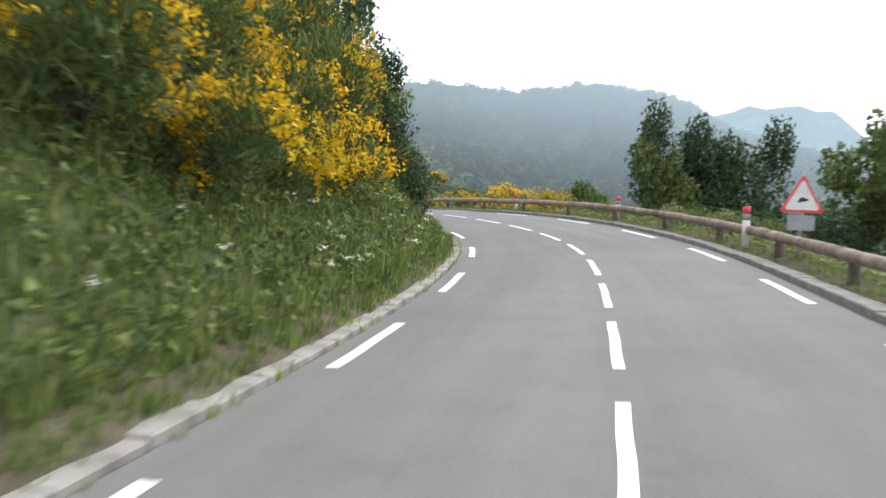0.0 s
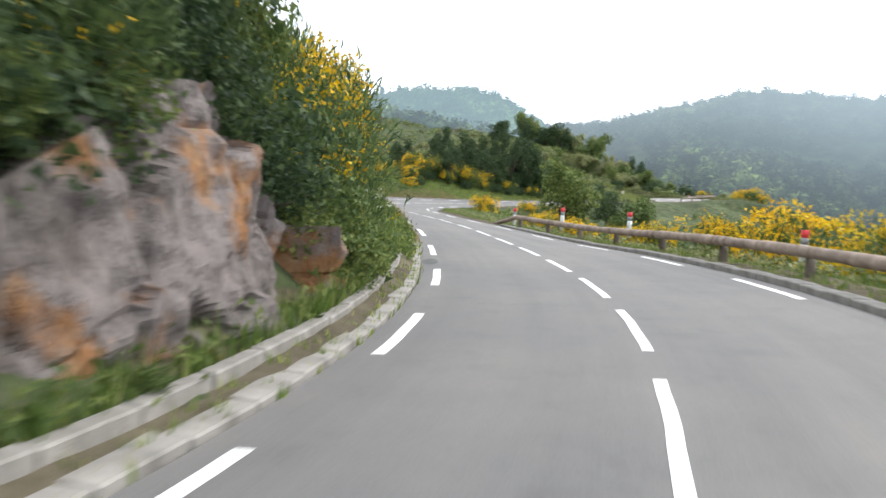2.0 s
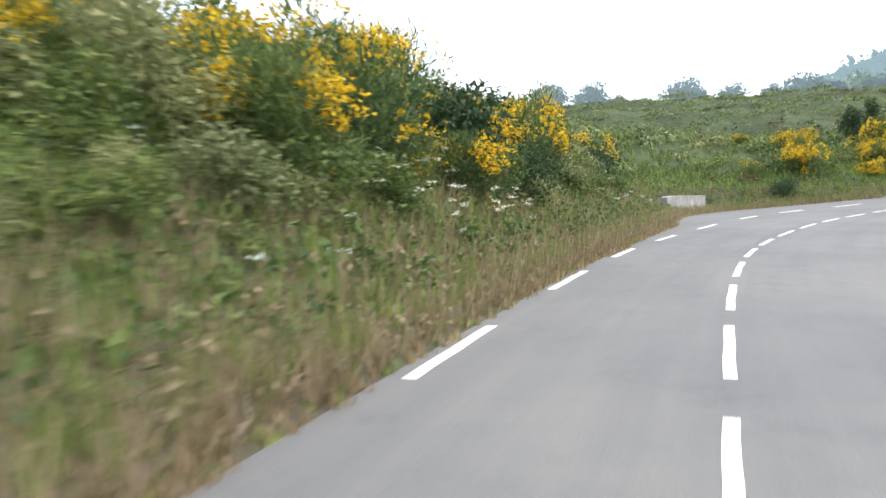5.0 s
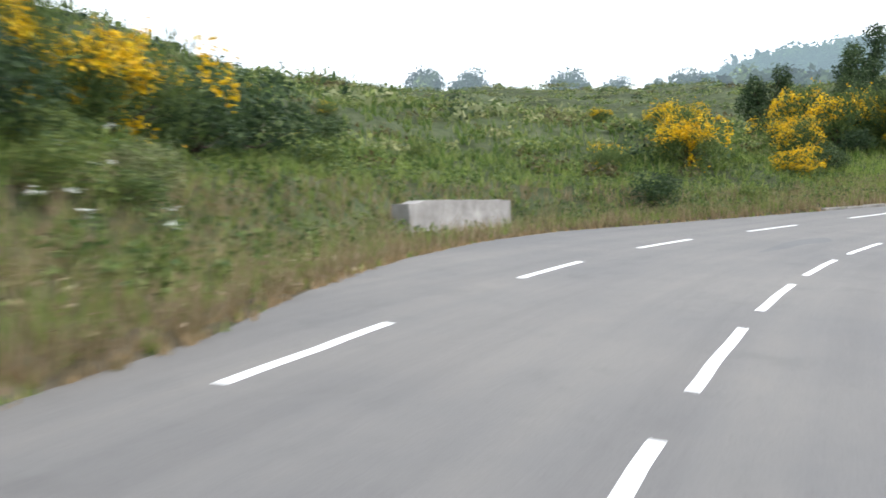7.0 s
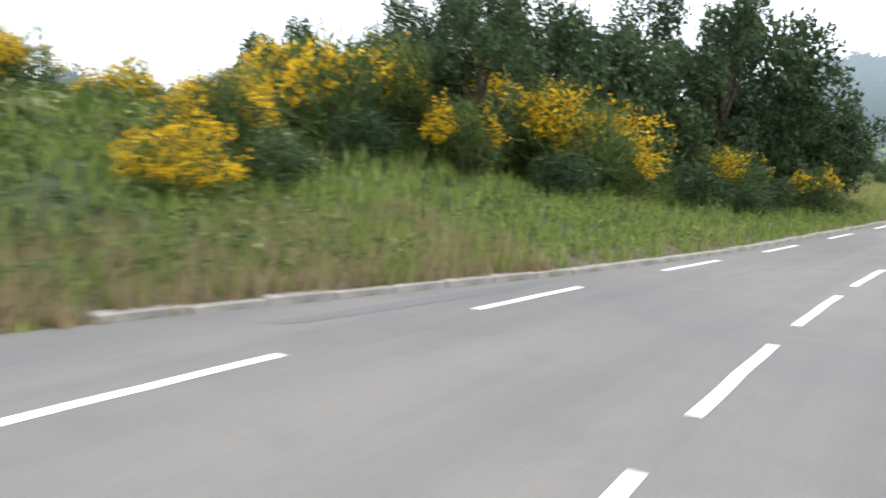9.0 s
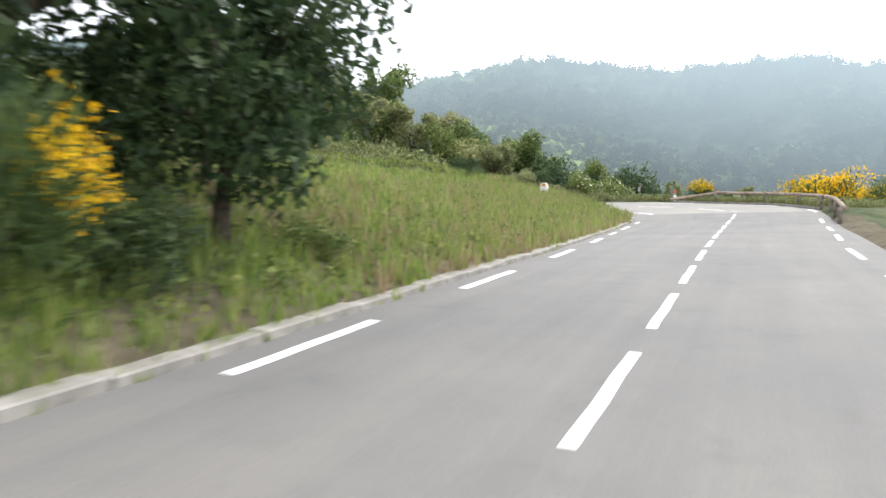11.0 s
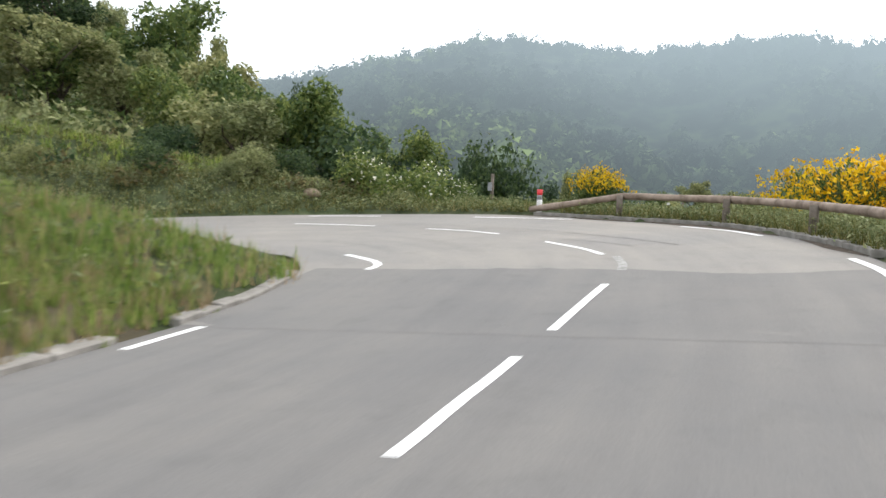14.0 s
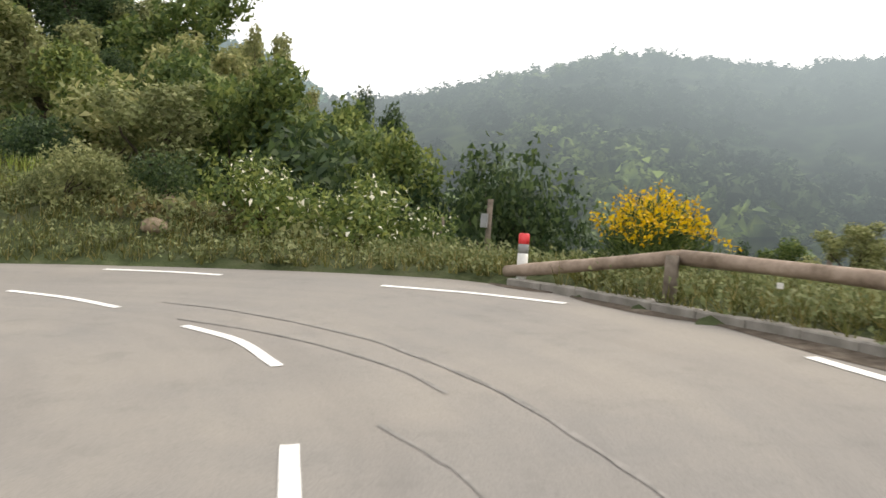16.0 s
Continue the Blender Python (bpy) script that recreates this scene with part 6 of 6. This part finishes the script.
# ---------------------------------------------------------------- far woods and mountains
def blobs_mesh(name, x, y, z, r, h, mat, seed, sprays=13):
    """Many far tree tops in one mesh: each a small rough cone of a core with loose sprays of leaves on it."""
    rng = np.random.RandomState(seed)
    sides = 5
    n = len(x)
    v = np.empty((n, 2 * sides + 1, 3))
    for k, (pr, ph) in enumerate(((0.55, 0.0), (0.6, 0.45))):
        for j in range(sides):
            a = 2 * np.pi * (j + 0.5 * k) / sides
            rr = r * pr * (0.7 + 0.6 * rng.rand(n))
            v[:, k * sides + j] = np.stack([x + rr * np.cos(a), y + rr * np.sin(a), z + h * (ph + 0.12 * (rng.rand(n) - 0.5))], -1)
    v[:, -1] = np.stack([x, y, z + h * (0.72 + 0.08 * rng.rand(n))], -1)
    f = []
    for j in range(sides):
        m = (j + 1) % sides
        f += [(j, m, sides + m), (j, sides + m, sides + j), (sides + j, sides + m, 2 * sides)]
    f = np.array(f)
    faces = (f[None] + (np.arange(n) * (2 * sides + 1))[:, None, None]).reshape(-1, 3)
    d = unit(rng.normal(size=(n * sprays, 3)))
    d[:, 2] = np.abs(d[:, 2])
    c = np.repeat(np.stack([x, y, z + 0.35 * h], -1), sprays, 0)
    rr, hh = np.repeat(r, sprays), np.repeat(h, sprays)
    p = c + d * np.stack([rr, rr, 0.62 * hh], -1) * (0.75 + 0.35 * rng.rand(n * sprays))[:, None]
    s = rr * (0.26 + 0.26 * rng.rand(n * sprays))
    nrm = unit(d + 0.5 * rng.normal(size=d.shape))
    lv, lf = leaf_quads(p, unit(np.cross(nrm, rng.normal(size=d.shape))), nrm, s * 1.3, s)
    allv = np.vstack([v.reshape(-1, 3), lv])
    return mesh_of(name, allv, np.vstack([faces, lf + n * (2 * sides + 1)]), mat, False)


def hazy(name, base, haze_glow, low, high, z0, z1, east=0.0):
    """Wooded slopes far off, haze painted as emission, thicker towards the crest and east."""
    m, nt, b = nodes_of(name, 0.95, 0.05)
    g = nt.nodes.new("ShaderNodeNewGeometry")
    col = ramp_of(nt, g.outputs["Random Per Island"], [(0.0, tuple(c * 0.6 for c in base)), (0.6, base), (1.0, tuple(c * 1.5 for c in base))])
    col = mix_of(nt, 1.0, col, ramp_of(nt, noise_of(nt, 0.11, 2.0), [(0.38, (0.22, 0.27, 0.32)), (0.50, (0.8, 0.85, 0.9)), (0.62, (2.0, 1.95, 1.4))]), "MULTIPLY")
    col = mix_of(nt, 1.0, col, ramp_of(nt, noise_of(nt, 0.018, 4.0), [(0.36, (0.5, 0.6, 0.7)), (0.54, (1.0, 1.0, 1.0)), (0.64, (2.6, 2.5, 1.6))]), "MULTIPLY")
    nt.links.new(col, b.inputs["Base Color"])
    # bluish glow mixed over the woods in place of hazy air
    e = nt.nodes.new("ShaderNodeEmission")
    e.inputs[0].default_value = (*haze_glow, 1)
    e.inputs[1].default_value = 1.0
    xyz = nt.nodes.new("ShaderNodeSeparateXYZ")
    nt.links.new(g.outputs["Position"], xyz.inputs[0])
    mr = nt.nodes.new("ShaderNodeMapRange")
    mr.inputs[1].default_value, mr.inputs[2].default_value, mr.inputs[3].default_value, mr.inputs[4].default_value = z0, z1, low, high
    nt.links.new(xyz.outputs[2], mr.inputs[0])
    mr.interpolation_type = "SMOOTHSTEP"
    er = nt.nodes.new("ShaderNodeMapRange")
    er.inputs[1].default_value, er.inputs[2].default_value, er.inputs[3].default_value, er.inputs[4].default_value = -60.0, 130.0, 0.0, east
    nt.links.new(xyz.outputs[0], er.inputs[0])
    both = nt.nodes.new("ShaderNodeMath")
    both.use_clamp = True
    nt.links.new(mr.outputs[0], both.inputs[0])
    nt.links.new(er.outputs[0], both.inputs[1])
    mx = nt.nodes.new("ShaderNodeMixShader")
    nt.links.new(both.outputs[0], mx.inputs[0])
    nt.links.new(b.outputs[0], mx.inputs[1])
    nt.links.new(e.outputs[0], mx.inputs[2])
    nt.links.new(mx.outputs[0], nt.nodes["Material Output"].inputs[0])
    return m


# distance haze is part of each material: glow colour, then strength low to high
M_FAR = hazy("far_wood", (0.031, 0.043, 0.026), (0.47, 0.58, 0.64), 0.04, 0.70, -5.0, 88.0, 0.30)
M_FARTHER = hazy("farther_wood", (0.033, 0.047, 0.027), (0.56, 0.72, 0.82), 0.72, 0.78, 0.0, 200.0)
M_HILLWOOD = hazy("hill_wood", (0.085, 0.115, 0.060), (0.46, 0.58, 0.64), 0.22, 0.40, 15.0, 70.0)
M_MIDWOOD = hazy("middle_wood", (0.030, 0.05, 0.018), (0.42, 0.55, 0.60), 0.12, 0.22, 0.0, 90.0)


def mountain_z(x, y):
    """The long ridge beyond the valley, with spurs and a notch in its crest."""
    ridge = np.interp(x, [-700, -300, -210, -160, -122, -83, -60, -41, -20, 2, 14, 38, 63, 90, 104, 125, 170, 240, 340, 700], [30, 36, 44, 58, 62, 72, 79, 81, 79, 77, 79, 83, 84, 82, 76, 63, 52, 44, 34, 20])
    crest_y = 500 + 22 * np.sin(x / 80.0)
    t = np.clip((y - 240) / (crest_y - 240), 0, 1)
    front = -26 + (ridge + 26) * (0.34 * t + 0.66 * t * t * (3 - 2 * t))
    z = np.where(y < crest_y, front, ridge - 0.3 * np.maximum(y - crest_y, 0))
    spur = np.sin(x / 44.0 + 0.8 * np.sin(y / 75.0)) * 7.5 + 4 * np.sin(x / 19.0 + y / 38.0)
    return z + spur * np.clip(t * 2, 0, 1) * np.clip((1.0 - t) * 3, 0, 1)


mx_, my_ = np.arange(-640, 641, 8.0), np.arange(236, 700, 8.0)
MX, MY = np.meshgrid(mx_, my_, indexing="ij")
MZ = mountain_z(MX.ravel(), MY.ravel())
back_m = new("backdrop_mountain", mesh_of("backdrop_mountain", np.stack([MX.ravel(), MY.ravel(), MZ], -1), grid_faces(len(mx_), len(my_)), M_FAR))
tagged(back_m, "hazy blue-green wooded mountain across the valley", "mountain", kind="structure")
W = np.random.RandomState(9)
wx, wy = W.uniform(-260, 260, 11000), 258 + 262 * W.rand(11000) ** 1.15
clear = (bumps(wx, wy * 2.2, 95, 3) + 0.6 * bumps(wx, wy * 2, 38, 1)) < 0.20
wx, wy = wx[clear], wy[clear]
tall = np.interp(wy, [258, 380, 450, 520], [1.9, 1.3, 0.85, 0.6]) * (1 + 0.4 * (W.rand(len(wx)) < 0.10))
wr, wh = (1.5 + 1.9 * W.rand(len(wx))) * tall, (3.2 + 3.4 * W.rand(len(wx))) * tall


def meadow(x, y):
    """Open pasture on the mountain side: two uneven patches."""
    edge = 0.35 * np.sin(x / 5.0 + 0.4 * y) + 0.25 * np.sin(y / 2.7 + x / 9.0)
    return np.minimum(((x - 14) / 24) ** 2 + ((y - 402) / 12) ** 2, ((x + 21) / 10) ** 2 + ((y - 404) / 6) ** 2) + edge < 1.0


V = np.random.RandomState(31)
k_w = ~meadow(wx, wy) | (V.rand(len(wx)) < 0.14)
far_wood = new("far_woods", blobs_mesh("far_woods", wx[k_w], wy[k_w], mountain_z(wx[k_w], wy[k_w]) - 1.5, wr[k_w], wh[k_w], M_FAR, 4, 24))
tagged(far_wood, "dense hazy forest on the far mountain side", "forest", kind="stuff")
vx, vy = V.uniform(-110, 80, 420), V.uniform(318, 390, 420)
vx, vy = clumped(vx, vy, 26, -0.15)
vs = 0.75 + 0.6 * V.rand(len(vx))
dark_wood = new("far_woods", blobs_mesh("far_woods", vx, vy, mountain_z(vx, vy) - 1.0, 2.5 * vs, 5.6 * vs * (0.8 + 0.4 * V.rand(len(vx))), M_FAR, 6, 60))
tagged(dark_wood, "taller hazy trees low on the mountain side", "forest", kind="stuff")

# a second range to the east, paler through the haze glow in its material
rx_, ry_ = np.arange(100, 1800, 25.0), np.arange(900, 1700, 25.0)
PX, PY = np.meshgrid(rx_, ry_, indexing="ij")
crest = np.interp(PX, [100, 300, 360, 405, 440, 470, 510, 600, 700, 900, 1800], [150, 168, 184, 194, 182, 180, 152, 110, 90, 80, 60]) + 5 * np.sin(PX / 23) + 4 * np.sin(PX / 11 + 1)
PZ = crest - 0.45 * abs(PY - 1300)
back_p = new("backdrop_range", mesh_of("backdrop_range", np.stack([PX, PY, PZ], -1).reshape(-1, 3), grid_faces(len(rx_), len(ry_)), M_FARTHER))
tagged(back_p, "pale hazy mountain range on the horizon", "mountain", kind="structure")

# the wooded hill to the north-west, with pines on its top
# the hill's bluish haze is emission in this material, nearly half its colour
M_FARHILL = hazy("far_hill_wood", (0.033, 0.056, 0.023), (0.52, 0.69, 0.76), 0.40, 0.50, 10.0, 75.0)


def hill_z(x, y):
    dx, dy = x + 203, y - 427
    a, b = 0.84 * dx + 0.54 * dy, -0.54 * dx + 0.84 * dy
    return 8 + 60 * np.exp(-np.abs(a / 82) ** 3) * np.exp(-(b / 75) ** 2) + 2.5 * np.sin(x / 17) * np.sin(y / 21)


hx_, hy_ = np.arange(-360, -49, 8.0), np.arange(290, 571, 8.0)
HX, HY = np.meshgrid(hx_, hy_, indexing="ij")
HZ = hill_z(HX.ravel(), HY.ravel())
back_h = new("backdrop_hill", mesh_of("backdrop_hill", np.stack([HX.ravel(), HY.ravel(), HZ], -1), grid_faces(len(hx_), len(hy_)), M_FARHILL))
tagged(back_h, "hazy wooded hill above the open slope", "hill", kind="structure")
wx, wy = W.uniform(-330, -80, 2600), W.uniform(330, 470, 2600)
keep = hill_z(wx, wy) > 20
wx, wy = wx[keep], wy[keep]
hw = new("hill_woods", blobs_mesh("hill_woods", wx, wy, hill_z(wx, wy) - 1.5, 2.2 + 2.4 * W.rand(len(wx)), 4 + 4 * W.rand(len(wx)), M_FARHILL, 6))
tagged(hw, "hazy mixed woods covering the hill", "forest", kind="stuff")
wx, wy = W.uniform(-150, -45, 1400), W.uniform(268, 400, 1400)
keep = bumps(wx, wy, 50, 5) > -0.3
wx, wy = wx[keep], wy[keep]
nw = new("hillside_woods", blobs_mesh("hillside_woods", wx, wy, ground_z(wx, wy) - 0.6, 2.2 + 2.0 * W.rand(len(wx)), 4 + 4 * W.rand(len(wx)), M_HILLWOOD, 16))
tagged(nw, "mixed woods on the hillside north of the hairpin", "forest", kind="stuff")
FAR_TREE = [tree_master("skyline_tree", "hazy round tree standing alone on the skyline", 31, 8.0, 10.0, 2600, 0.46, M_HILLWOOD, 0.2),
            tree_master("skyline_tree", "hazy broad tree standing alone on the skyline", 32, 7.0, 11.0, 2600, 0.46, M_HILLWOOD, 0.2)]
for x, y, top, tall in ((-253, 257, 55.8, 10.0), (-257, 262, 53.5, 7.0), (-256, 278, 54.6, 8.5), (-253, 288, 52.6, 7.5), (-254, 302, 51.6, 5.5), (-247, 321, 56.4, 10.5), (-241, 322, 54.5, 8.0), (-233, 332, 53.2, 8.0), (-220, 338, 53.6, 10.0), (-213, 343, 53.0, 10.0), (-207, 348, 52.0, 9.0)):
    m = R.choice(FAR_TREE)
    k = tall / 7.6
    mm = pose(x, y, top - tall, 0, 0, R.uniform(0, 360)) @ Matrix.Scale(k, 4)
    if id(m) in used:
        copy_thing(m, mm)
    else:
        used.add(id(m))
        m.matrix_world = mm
for k in range(12):
    x = -68 - 18 * (k + R.random()) / 12
    y = 240 + R.uniform(-10, 22) + 0.05 * (x + 70)
    top = np.interp(x, [-170, -150, -138, -120, -108, -95, -82, -70], [34, 35, 37, 40, 39.5, 37.5, 36, 32]) + R.uniform(-2.2, 0.8)
    plant_top(*((T2, 5.9) if k % 3 else (T3, 6.6)), x, y, top - 1.0, 0.8)
plant_top(T2, 5.9, -56.0, 229.0, 28.2, 1.0)
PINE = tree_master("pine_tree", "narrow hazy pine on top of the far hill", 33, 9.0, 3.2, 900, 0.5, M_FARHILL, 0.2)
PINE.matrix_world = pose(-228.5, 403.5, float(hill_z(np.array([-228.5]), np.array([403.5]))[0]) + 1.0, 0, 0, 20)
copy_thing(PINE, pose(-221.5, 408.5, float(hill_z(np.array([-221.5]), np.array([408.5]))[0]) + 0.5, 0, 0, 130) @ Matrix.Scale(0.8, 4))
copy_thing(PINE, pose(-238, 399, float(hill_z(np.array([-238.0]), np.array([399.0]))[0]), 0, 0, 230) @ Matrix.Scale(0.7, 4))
wx, wy = W.uniform(-60, 300, 2600), W.uniform(70, 270, 2600)
zz = ground_z(wx, wy)
keep = ((zz < -6) | ((zz < 2) & (wy > 215))) & (np.hypot(wx + 20, wy - 195) > 36)
wx, wy, zz = wx[keep], wy[keep], zz[keep]
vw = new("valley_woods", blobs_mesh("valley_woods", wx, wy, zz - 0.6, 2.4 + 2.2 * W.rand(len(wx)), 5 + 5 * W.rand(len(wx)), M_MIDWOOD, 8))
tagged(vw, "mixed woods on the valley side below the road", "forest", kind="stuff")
